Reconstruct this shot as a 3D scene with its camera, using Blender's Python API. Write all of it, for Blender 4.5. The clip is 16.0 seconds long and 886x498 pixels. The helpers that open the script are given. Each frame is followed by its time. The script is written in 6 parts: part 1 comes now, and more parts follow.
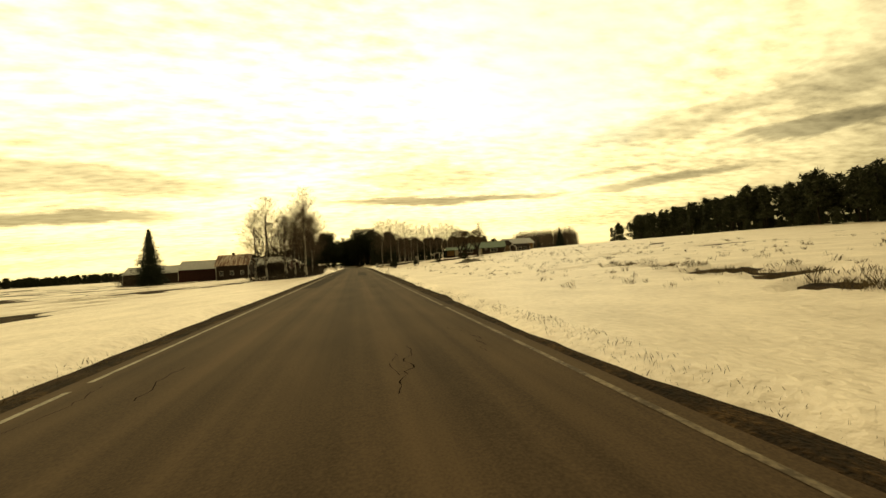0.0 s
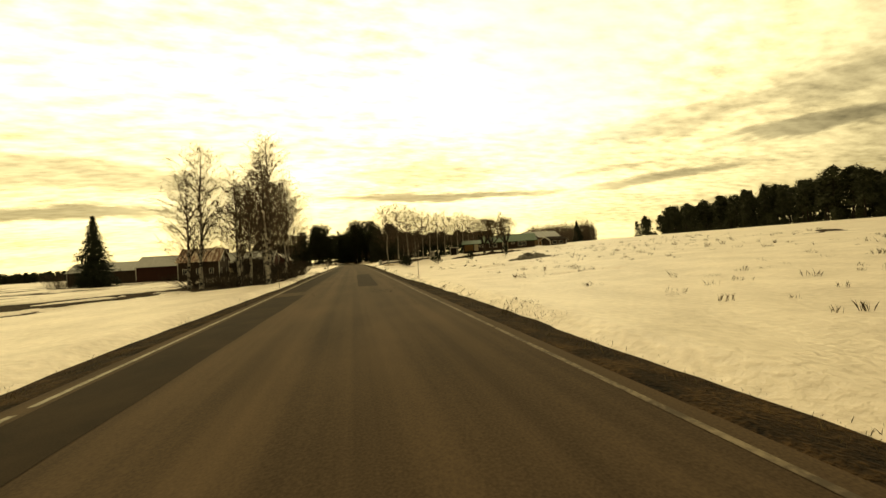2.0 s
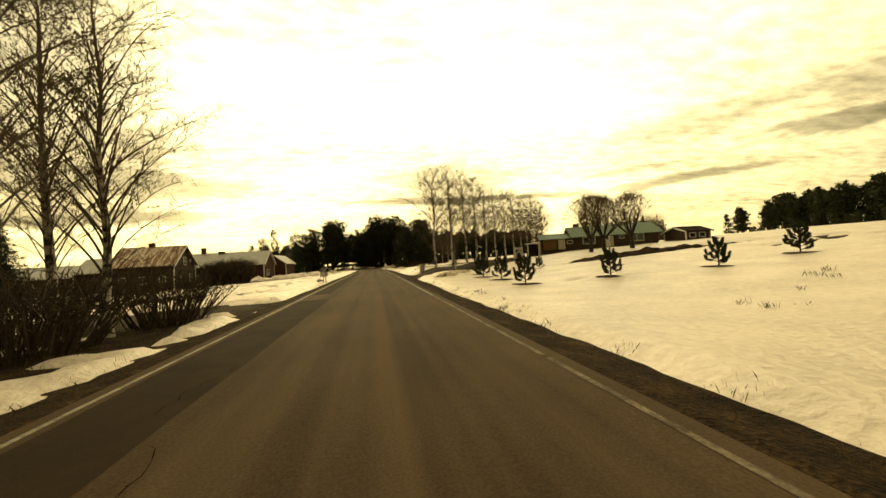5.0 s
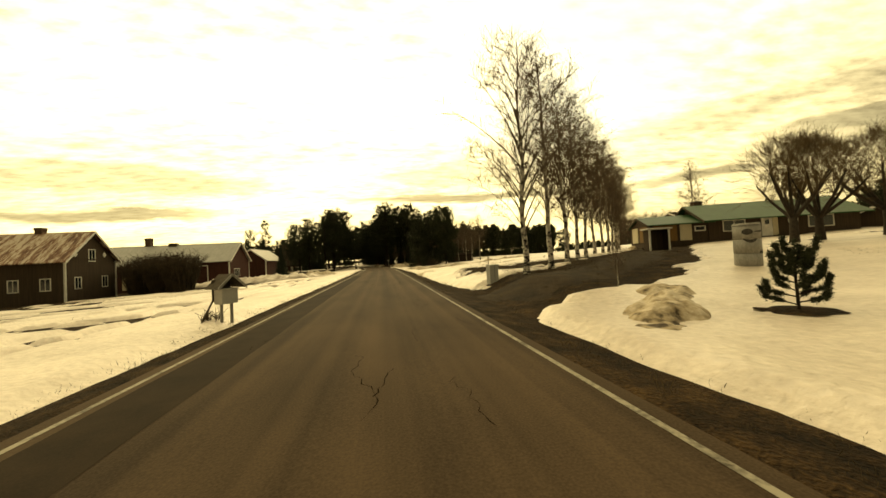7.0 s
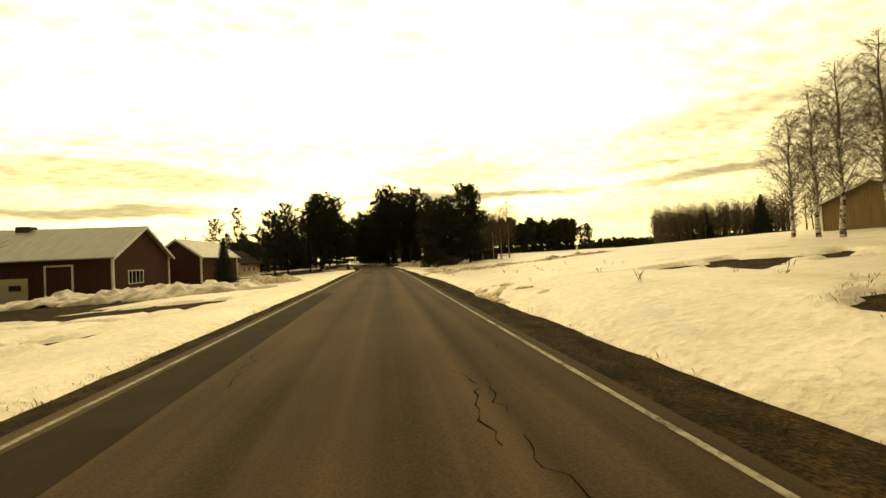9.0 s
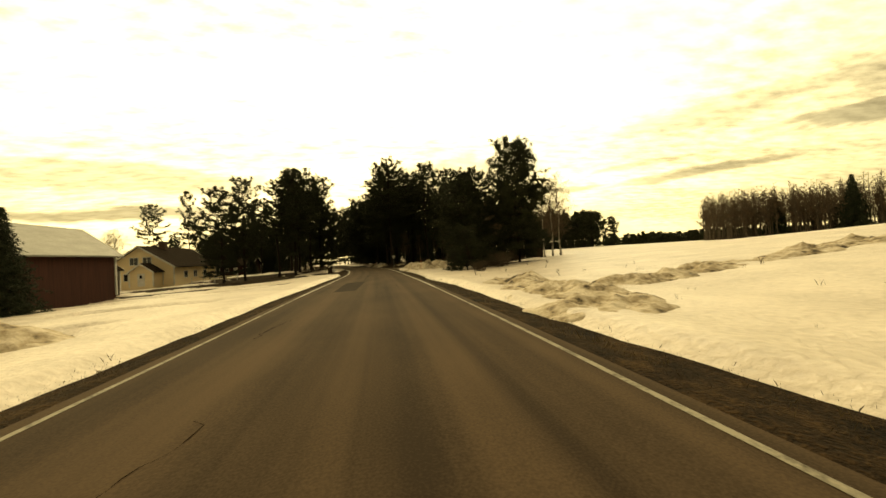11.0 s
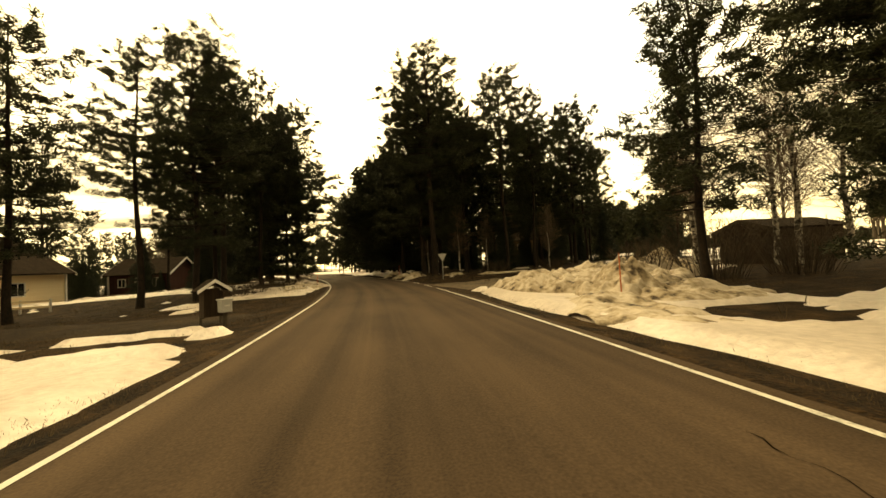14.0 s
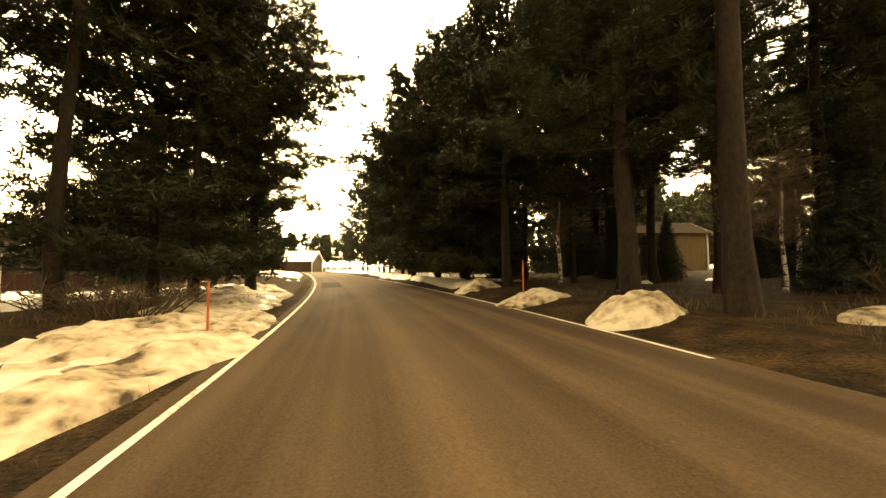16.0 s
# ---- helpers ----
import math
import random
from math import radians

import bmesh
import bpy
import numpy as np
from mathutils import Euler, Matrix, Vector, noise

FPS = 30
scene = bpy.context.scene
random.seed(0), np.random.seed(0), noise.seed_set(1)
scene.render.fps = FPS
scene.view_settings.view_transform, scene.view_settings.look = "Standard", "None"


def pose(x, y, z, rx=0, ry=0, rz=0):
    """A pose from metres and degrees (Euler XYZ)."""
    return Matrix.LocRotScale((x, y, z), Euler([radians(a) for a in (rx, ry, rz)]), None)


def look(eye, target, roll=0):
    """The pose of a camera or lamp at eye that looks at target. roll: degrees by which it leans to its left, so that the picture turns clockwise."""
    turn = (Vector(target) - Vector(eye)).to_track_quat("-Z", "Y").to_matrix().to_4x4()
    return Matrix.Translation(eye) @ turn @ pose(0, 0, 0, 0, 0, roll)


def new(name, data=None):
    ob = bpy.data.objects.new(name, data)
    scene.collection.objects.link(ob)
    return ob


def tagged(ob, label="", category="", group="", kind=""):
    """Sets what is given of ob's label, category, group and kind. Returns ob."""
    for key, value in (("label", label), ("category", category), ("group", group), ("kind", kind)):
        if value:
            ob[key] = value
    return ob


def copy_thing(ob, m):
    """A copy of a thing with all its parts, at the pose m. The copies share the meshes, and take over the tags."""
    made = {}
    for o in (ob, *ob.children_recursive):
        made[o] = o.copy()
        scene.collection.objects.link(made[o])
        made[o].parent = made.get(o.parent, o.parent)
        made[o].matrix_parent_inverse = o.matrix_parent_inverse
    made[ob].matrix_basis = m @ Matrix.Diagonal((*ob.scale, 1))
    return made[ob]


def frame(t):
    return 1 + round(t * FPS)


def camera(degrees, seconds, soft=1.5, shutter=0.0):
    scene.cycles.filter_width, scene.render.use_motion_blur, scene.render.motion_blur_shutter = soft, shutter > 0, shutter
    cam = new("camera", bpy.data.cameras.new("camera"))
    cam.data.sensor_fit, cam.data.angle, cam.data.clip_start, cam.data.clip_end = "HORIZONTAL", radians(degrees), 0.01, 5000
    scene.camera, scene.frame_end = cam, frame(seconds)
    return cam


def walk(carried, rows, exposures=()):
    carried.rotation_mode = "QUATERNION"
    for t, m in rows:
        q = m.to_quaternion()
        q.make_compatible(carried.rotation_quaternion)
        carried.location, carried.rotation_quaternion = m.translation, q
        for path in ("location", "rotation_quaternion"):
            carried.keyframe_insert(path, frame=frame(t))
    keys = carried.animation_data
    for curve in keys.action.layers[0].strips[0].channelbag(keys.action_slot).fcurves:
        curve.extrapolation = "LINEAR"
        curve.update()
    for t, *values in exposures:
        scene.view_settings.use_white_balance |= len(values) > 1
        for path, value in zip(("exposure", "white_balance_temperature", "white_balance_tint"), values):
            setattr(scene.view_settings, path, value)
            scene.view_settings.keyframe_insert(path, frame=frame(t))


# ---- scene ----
cam = camera(104.0, 16.0)
PATH = [
    (0.0, look((0.034, 1.506, 1.365), (2.486, 11.196, 1.654), -3.52)),
    (0.5, look((-0.002, 7.032, 1.372), (2.471, 16.718, 1.654), -3.39)),
    (1.0, look((-0.028, 12.621, 1.384), (2.468, 22.301, 1.641), -3.32)),
    (1.5, look((-0.043, 18.269, 1.402), (2.474, 27.944, 1.621), -3.31)),
    (2.0, look((-0.050, 23.971, 1.424), (2.476, 33.645, 1.614), -3.33)),
    (2.5, look((-0.049, 29.718, 1.451), (2.455, 39.398, 1.638), -3.37)),
    (3.0, look((-0.042, 35.493, 1.483), (2.395, 45.189, 1.694), -3.41)),
    (3.5, look((-0.030, 41.280, 1.517), (2.300, 51.002, 1.768), -3.45)),
    (4.0, look((-0.015, 47.074, 1.553), (2.189, 56.824, 1.841), -3.46)),
    (4.5, look((0.003, 52.881, 1.591), (2.084, 62.657, 1.899), -3.44)),
    (5.0, look((0.020, 58.721, 1.627), (1.994, 68.519, 1.938), -3.39)),
    (5.5, look((0.035, 64.620, 1.660), (1.921, 74.436, 1.962), -3.31)),
    (6.0, look((0.047, 70.602, 1.689), (1.865, 80.431, 1.976), -3.21)),
    (6.5, look((0.054, 76.685, 1.711), (1.822, 86.524, 1.982), -3.12)),
    (7.0, look((0.058, 82.873, 1.724), (1.791, 92.719, 1.977), -3.04)),
    (7.5, look((0.059, 89.152, 1.729), (1.769, 99.002, 1.961), -2.97)),
    (8.0, look((0.058, 95.493, 1.722), (1.754, 105.346, 1.937), -2.91)),
    (8.5, look((0.056, 101.856, 1.705), (1.751, 111.709, 1.909), -2.86)),
    (9.0, look((0.054, 108.208, 1.678), (1.758, 118.060, 1.876), -2.83)),
    (9.5, look((0.048, 114.533, 1.641), (1.766, 124.383, 1.831), -2.85)),
    (10.0, look((0.036, 120.837, 1.595), (1.759, 130.686, 1.774), -2.93)),
    (10.5, look((0.010, 127.142, 1.542), (1.731, 136.992, 1.716), -3.08)),
    (11.0, look((-0.039, 133.477, 1.485), (1.674, 143.327, 1.666), -3.27)),
    (11.5, look((-0.122, 139.867, 1.425), (1.578, 149.719, 1.633), -3.47)),
    (12.0, look((-0.252, 146.326, 1.363), (1.425, 156.181, 1.617), -3.64)),
    (12.5, look((-0.443, 152.851, 1.303), (1.192, 162.712, 1.609), -3.73)),
    (13.0, look((-0.708, 159.422, 1.246), (0.847, 169.294, 1.598), -3.68)),
    (13.5, look((-1.061, 166.003, 1.194), (0.373, 175.892, 1.580), -3.46)),
    (14.0, look((-1.538, 172.442, 1.149), (-0.274, 182.353, 1.562), -3.04)),
    (14.5, look((-2.168, 178.979, 1.116), (-1.104, 188.912, 1.575), -2.47)),
    (15.0, look((-2.954, 185.402, 1.087), (-2.107, 195.354, 1.585), -1.78)),
    (15.5, look((-3.797, 191.484, 1.056), (-3.144, 201.449, 1.570), -1.03)),
    (16.0, look((-4.769, 197.571, 1.023), (-4.309, 207.547, 1.536), -0.25)),
]
walk(cam, PATH, [(0.0, -1.0, 20000, -2), (5.0, -0.70, 20000, -2), (12.0, -0.55, 20000, -1), (13.5, 0.0, 20000, 5), (14.5, 0.6, 20000, 6), (16.0, 1.95, 20000, 9)])
SKY_STRENGTH, GLOW, SUN_STRENGTH = 1.0, 4.6, 0.25

# ---- world, sun ----
SUN_AZ, SUN_EL = radians(3), radians(27)      # azimuth to the left of the road ahead
SUN_DIR = Vector((-math.sin(SUN_AZ) * math.cos(SUN_EL), math.cos(SUN_AZ) * math.cos(SUN_EL), math.sin(SUN_EL)))


# bands of cloud: azimuth, elevation, half length, half thickness, slope, strength
CLOUD_BANDS = [(-34, 7.2, 15, 1.3, 0.05, 0.8), (-31, 11.4, 18, 2.4, 0.02, 0.5), (15, 9.6, 25, 0.9, -0.02, 0.8), (13, 13.6, 19, 2.2, 0.0, 0.42),
               (47, 9.1, 12, 0.9, 0.02, 0.7), (64, 12.0, 13, 1.3, -0.06, 0.65), (47, 16.0, 13, 2.2, 0.0, 0.42), (40, 11.3, 8, 0.6, 0.02, 0.4), (62, 16.5, 10, 2.0, 0.0, 0.3), (-62, 9.0, 12, 2.0, 0.0, 0.6)]


def make_world():
    w = bpy.data.worlds.new("overcast_sky")
    scene.world = w
    w.use_nodes = True
    nt = w.node_tree
    nt.nodes.clear()
    N = lambda kind, **kw: set_node(nt.nodes.new(kind), kw)
    L = nt.links.new
    sky = N("ShaderNodeTexSky", sky_type="NISHITA", sun_disc=False, sun_elevation=SUN_EL, sun_rotation=-SUN_AZ)
    skys = N("ShaderNodeVectorMath", operation="SCALE")
    L(sky.outputs[0], skys.inputs[0])
    skys.inputs["Scale"].default_value = 0.55
    tc = N("ShaderNodeTexCoord")
    sep = N("ShaderNodeSeparateXYZ")
    L(tc.outputs["Generated"], sep.inputs[0])
    # cloud sheet: the direction projected on a flat layer
    zz = N("ShaderNodeMath", operation="MAXIMUM")
    L(sep.outputs["Z"], zz.inputs[0]); zz.inputs[1].default_value = 0.0
    za = N("ShaderNodeMath", operation="ADD")
    L(zz.outputs[0], za.inputs[0]); za.inputs[1].default_value = 0.10
    dx = N("ShaderNodeMath", operation="DIVIDE"); L(sep.outputs["X"], dx.inputs[0]); L(za.outputs[0], dx.inputs[1])
    dy = N("ShaderNodeMath", operation="DIVIDE"); L(sep.outputs["Y"], dy.inputs[0]); L(za.outputs[0], dy.inputs[1])
    flat = N("ShaderNodeCombineXYZ"); L(dx.outputs[0], flat.inputs[0]); L(dy.outputs[0], flat.inputs[1])
    mp = N("ShaderNodeMapping"); L(flat.outputs[0], mp.inputs[0])
    mp.inputs["Rotation"].default_value = (0, 0, radians(-24)); mp.inputs["Scale"].default_value = (0.32, 0.75, 1); mp.inputs["Location"].default_value = (2.1, 0.6, 0)
    big = N("ShaderNodeTexNoise"); L(mp.outputs[0], big.inputs["Vector"])
    big.inputs["Scale"].default_value = 1.25; big.inputs["Detail"].default_value = 7; big.inputs["Roughness"].default_value = 0.62; big.inputs["Distortion"].default_value = 0.35
    mp2 = N("ShaderNodeMapping"); L(flat.outputs[0], mp2.inputs[0])
    mp2.inputs["Rotation"].default_value = (0, 0, radians(35)); mp2.inputs["Scale"].default_value = (4.0, 8.5, 1)
    rip = N("ShaderNodeTexNoise"); L(mp2.outputs[0], rip.inputs["Vector"])
    rip.inputs["Scale"].default_value = 1.6; rip.inputs["Detail"].default_value = 4; rip.inputs["Roughness"].default_value = 0.55
    mixn = N("ShaderNodeMix", data_type="FLOAT"); mixn.inputs["Factor"].default_value = 0.45
    L(big.outputs["Fac"], mixn.inputs["A"]); L(rip.outputs["Fac"], mixn.inputs["B"])
    ramp = N("ShaderNodeValToRGB"); L(mixn.outputs["Result"], ramp.inputs[0])
    cr = ramp.color_ramp
    cr.elements[0].position, cr.elements[0].color = 0.36, (0.40, 0.40, 0.37, 1)
    cr.elements[1].position, cr.elements[1].color = 0.60, (0.96, 1.0, 0.99, 1)
    e = cr.elements.new(0.45); e.color = (0.64, 0.645, 0.61, 1)
    # long thin bands of lower cloud above the horizon, by azimuth and elevation in degrees
    azim = N("ShaderNodeMath", operation="ARCTAN2"); L(sep.outputs["X"], azim.inputs[0]); L(sep.outputs["Y"], azim.inputs[1])
    elev = N("ShaderNodeMath", operation="ARCSINE"); L(sep.outputs["Z"], elev.inputs[0])
    flat2 = N("ShaderNodeCombineXYZ"); L(azim.outputs[0], flat2.inputs[0]); L(elev.outputs[0], flat2.inputs[1])
    mp3 = N("ShaderNodeMapping"); L(flat2.outputs[0], mp3.inputs[0]); mp3.inputs["Scale"].default_value = (4.0, 16.0, 1)
    strk = N("ShaderNodeTexNoise"); L(mp3.outputs[0], strk.inputs["Vector"])
    strk.inputs["Scale"].default_value = 1.6; strk.inputs["Detail"].default_value = 5; strk.inputs["Roughness"].default_value = 0.6

    def calc(op, a, b=None, c=None):
        n = N("ShaderNodeMath", operation=op)
        for i, v in enumerate((a, b, c)):
            if v is None: continue
            if isinstance(v, (int, float)): n.inputs[i].default_value = v
            else: L(v, n.inputs[i])
        return n.outputs[0]
    wav = calc("SUBTRACT", strk.outputs["Fac"], 0.5)
    bands = None
    for az, el, haz, hel, slope, amount in CLOUD_BANDS:
        da = calc("SUBTRACT", azim.outputs[0], radians(az))
        de = calc("SUBTRACT", calc("SUBTRACT", elev.outputs[0], radians(el)), calc("MULTIPLY", da, slope))
        de = calc("MULTIPLY_ADD", wav, radians(3.2 * hel), de)
        q = calc("ADD", calc("POWER", calc("DIVIDE", da, radians(haz)), 2.0), calc("POWER", calc("ABSOLUTE", calc("DIVIDE", de, radians(hel))), 2.0))
        fall = N("ShaderNodeMapRange", interpolation_type="SMOOTHSTEP"); L(q, fall.inputs["Value"])
        fall.inputs["From Min"].default_value = 1.0; fall.inputs["From Max"].default_value = 0.1; fall.inputs["To Max"].default_value = amount
        bands = fall.outputs["Result"] if bands is None else calc("MAXIMUM", bands, fall.outputs["Result"])
    # thin gap with blue sky
    gdot = N("ShaderNodeVectorMath", operation="DOT_PRODUCT"); L(tc.outputs["Generated"], gdot.inputs[0]); gdot.inputs[1].default_value = (0.454, 0.742, 0.493)
    gr = N("ShaderNodeMapRange", interpolation_type="SMOOTHSTEP"); L(gdot.outputs["Value"], gr.inputs["Value"])
    gr.inputs["From Min"].default_value = 0.93; gr.inputs["From Max"].default_value = 0.998
    gap = N("ShaderNodeMath", operation="MULTIPLY"); L(gr.outputs["Result"], gap.inputs[0]); L(mixn.outputs["Result"], gap.inputs[1])
    # glow of the veiled sun
    dot = N("ShaderNodeVectorMath", operation="DOT_PRODUCT"); L(tc.outputs["Generated"], dot.inputs[0]); dot.inputs[1].default_value = SUN_DIR
    glow = N("ShaderNodeMapRange", interpolation_type="SMOOTHSTEP"); L(dot.outputs["Value"], glow.inputs["Value"])
    glow.inputs["From Min"].default_value = 0.05; glow.inputs["From Max"].default_value = 1.0
    glow.inputs["To Min"].default_value = 0.62; glow.inputs["To Max"].default_value = GLOW
    strm = N("ShaderNodeMix", data_type="RGBA", blend_type="MULTIPLY"); L(bands, strm.inputs["Factor"])
    L(ramp.outputs[0], strm.inputs["A"]); strm.inputs["B"].default_value = (0.10, 0.094, 0.083, 1)
    cl = N("ShaderNodeVectorMath", operation="SCALE"); L(strm.outputs["Result"], cl.inputs[0]); L(glow.outputs["Result"], cl.inputs["Scale"])
    # towards the horizon the layer is thicker and warmer
    hz = N("ShaderNodeMapRange"); L(sep.outputs["Z"], hz.inputs["Value"])
    hz.inputs["From Min"].default_value = 0.0; hz.inputs["From Max"].default_value = 0.42
    hz.inputs["To Min"].default_value = 1.0; hz.inputs["To Max"].default_value = 0.0
    warm = N("ShaderNodeMix", data_type="RGBA", blend_type="MULTIPLY"); L(hz.outputs["Result"], warm.inputs["Factor"])
    L(cl.outputs[0], warm.inputs["A"]); warm.inputs["B"].default_value = (0.88, 0.82, 0.70, 1)
    gm = N("ShaderNodeMath", operation="MULTIPLY"); L(gap.outputs[0], gm.inputs[0]); gm.inputs[1].default_value = 1.1
    gadd = N("ShaderNodeMath", operation="ADD"); L(gm.outputs[0], gadd.inputs[0]); gadd.inputs[1].default_value = 0.03
    fin = N("ShaderNodeMix", data_type="RGBA"); L(gadd.outputs[0], fin.inputs["Factor"])
    L(warm.outputs["Result"], fin.inputs["A"]); L(skys.outputs[0], fin.inputs["B"])
    bg = N("ShaderNodeBackground"); L(fin.outputs["Result"], bg.inputs[0]); bg.inputs[1].default_value = SKY_STRENGTH
    out = N("ShaderNodeOutputWorld"); L(bg.outputs[0], out.inputs[0])


def set_node(node, kw):
    for k, v in kw.items():
        if k == "operation": node.operation = v
        elif k == "data_type": node.data_type = v
        elif k == "blend_type": node.blend_type = v
        elif k == "interpolation_type": node.interpolation_type = v
        elif k == "sky_type": node.sky_type = v
        elif k == "sun_disc": node.sun_disc = v
        elif k == "sun_elevation": node.sun_elevation = v
        elif k == "sun_rotation": node.sun_rotation = v
        elif k == "feature": node.feature = v
    return node


make_world()
sun = new("sun", bpy.data.lights.new("sun", "SUN"))
sun.data.energy, sun.data.angle, sun.data.color = SUN_STRENGTH, radians(14), (1.0, 0.93, 0.82)
sun.matrix_world = look(Vector((0, 80, 60)) + SUN_DIR * 50, (0, 80, 60))


# ---- materials ----
def material(name, a, b, scale=3.0, fine=40.0, rough=0.8, bump=0.2, metal=0.0, stretch=(1, 1, 1), dist=0.02, world=False, spec=0.3, contrast=(0.35, 0.65), third=None):
    m = bpy.data.materials.new(name)
    m.use_nodes = True
    nt = m.node_tree
    p = nt.nodes["Principled BSDF"]
    L = nt.links.new
    if world:
        src = nt.nodes.new("ShaderNodeNewGeometry").outputs["Position"]
    else:
        src = nt.nodes.new("ShaderNodeTexCoord").outputs["Object"]
    mp = nt.nodes.new("ShaderNodeMapping")
    mp.inputs["Scale"].default_value = stretch
    L(src, mp.inputs[0])
    n1 = nt.nodes.new("ShaderNodeTexNoise"); n1.inputs["Scale"].default_value = scale; n1.inputs["Detail"].default_value = 5; n1.inputs["Roughness"].default_value = 0.6
    n2 = nt.nodes.new("ShaderNodeTexNoise"); n2.inputs["Scale"].default_value = fine; n2.inputs["Detail"].default_value = 3
    L(mp.outputs[0], n1.inputs["Vector"]); L(mp.outputs[0], n2.inputs["Vector"])
    mx = nt.nodes.new("ShaderNodeMix"); mx.data_type = "FLOAT"; mx.inputs["Factor"].default_value = 0.4
    L(n1.outputs["Fac"], mx.inputs["A"]); L(n2.outputs["Fac"], mx.inputs["B"])
    r = nt.nodes.new("ShaderNodeValToRGB")
    r.color_ramp.elements[0].position, r.color_ramp.elements[1].position = contrast
    r.color_ramp.elements[0].color, r.color_ramp.elements[1].color = (*a, 1), (*b, 1)
    if third:
        e = r.color_ramp.elements.new(third[0]); e.color = (*third[1], 1)
    L(mx.outputs["Result"], r.inputs[0])
    L(r.outputs[0], p.inputs["Base Color"])
    p.inputs["Roughness"].default_value, p.inputs["Metallic"].default_value = rough, metal
    p.inputs["Specular IOR Level"].default_value = spec
    if bump:
        bn = nt.nodes.new("ShaderNodeBump"); bn.inputs["Strength"].default_value = bump; bn.inputs["Distance"].default_value = dist
        L(mx.outputs["Result"], bn.inputs["Height"]); L(bn.outputs[0], p.inputs["Normal"])
    return m


def make_asphalt():
    """Old asphalt: long wheel-track bands, blotches and a fine grain of stones."""
    m = bpy.data.materials.new("old_asphalt")
    m.use_nodes = True
    nt = m.node_tree
    p = nt.nodes["Principled BSDF"]
    L = nt.links.new
    pos = nt.nodes.new("ShaderNodeNewGeometry").outputs["Position"]

    def noise_of(scale3, scale, detail, src):
        mp = nt.nodes.new("ShaderNodeMapping"); mp.inputs["Scale"].default_value = scale3
        L(src, mp.inputs[0])
        n = nt.nodes.new("ShaderNodeTexNoise"); n.inputs["Scale"].default_value = scale; n.inputs["Detail"].default_value = detail
        L(mp.outputs[0], n.inputs["Vector"])
        return n.outputs["Fac"]

    def mixed(a, b, f):
        x = nt.nodes.new("ShaderNodeMix"); x.data_type = "FLOAT"; x.inputs["Factor"].default_value = f
        L(a, x.inputs["A"]); L(b, x.inputs["B"])
        return x.outputs["Result"]
    lane = nt.nodes.new("ShaderNodeAttribute"); lane.attribute_name = "lane"
    lane = lane.outputs["Vector"]
    bands, blot, grain = noise_of((1.5, 0.012, 1), 1.0, 4, lane), noise_of((0.8, 0.30, 1), 0.9, 6, lane), noise_of((1, 1, 1), 42, 3, pos)
    fac = mixed(mixed(bands, blot, 0.34), grain, 0.26)
    r = nt.nodes.new("ShaderNodeValToRGB")
    r.color_ramp.elements[0].position, r.color_ramp.elements[1].position = 0.38, 0.63
    r.color_ramp.elements[0].color, r.color_ramp.elements[1].color = (0.031, 0.0195, 0.0120, 1), (0.100, 0.064, 0.0395, 1)
    L(fac, r.inputs[0]); L(r.outputs[0], p.inputs["Base Color"])
    p.inputs["Roughness"].default_value, p.inputs["Specular IOR Level"].default_value = 0.85, 0.10
    bn = nt.nodes.new("ShaderNodeBump"); bn.inputs["Strength"].default_value = 0.35; bn.inputs["Distance"].default_value = 0.006
    L(grain, bn.inputs["Height"]); L(bn.outputs[0], p.inputs["Normal"])
    return m


M = {}
M["ground"] = material("dead_grass_soil", (0.006, 0.0038, 0.0023), (0.090, 0.050, 0.022), 1.5, 20, 0.95, 1.0, dist=0.16, world=True, contrast=(0.36, 0.68), third=(0.5, (0.027, 0.0155, 0.0078)), spec=0.1)
M["snow"] = material("old_snow", (0.43, 0.345, 0.275), (0.74, 0.63, 0.535), 0.45, 6, 0.42, 0.9, spec=1.0, dist=0.15, world=True, contrast=(0.30, 0.62))
M["dirty_snow"] = material("dirty_snow", (0.050, 0.031, 0.017), (0.62, 0.52, 0.41), 0.8, 4.0, 0.7, 1.0, dist=0.22, world=True, contrast=(0.38, 0.57), third=(0.46, (0.38, 0.29, 0.195)))
M["asphalt"] = make_asphalt()
M["asphalt_dark"] = material("newer_asphalt", (0.015, 0.0093, 0.0054), (0.036, 0.0225, 0.0128), 1.2, 60, 0.9, 0.3, spec=0.1, dist=0.006, world=True)
# near-black brown without gloss, for the thin flat crack strips on the road
M["crack"] = material("dark_brown_crack", (0.005, 0.0034, 0.002), (0.012, 0.008, 0.005), 3, 30, 1.0, 0.0, world=True, spec=0.0)
M["gravel"] = material("wet_gravel_mud", (0.009, 0.0058, 0.0035), (0.060, 0.036, 0.018), 1.1, 26, 0.9, 1.0, dist=0.08, world=True, spec=0.15, contrast=(0.36, 0.68))
M["sand"] = material("wet_sandy_gravel", (0.060, 0.042, 0.026), (0.20, 0.142, 0.090), 0.8, 30, 0.8, 0.7, dist=0.04, world=True, spec=0.25, contrast=(0.36, 0.66))
M["paint"] = material("worn_road_paint", (0.07, 0.055, 0.038), (0.31, 0.275, 0.21), 2.2, 16, 0.7, 0.1, world=True, contrast=(0.36, 0.54), dist=0.003)
M["faint_paint"] = material("faded_road_paint", (0.055, 0.037, 0.024), (0.20, 0.155, 0.108), 1.6, 16, 0.8, 0.1, world=True, contrast=(0.42, 0.60), dist=0.003)
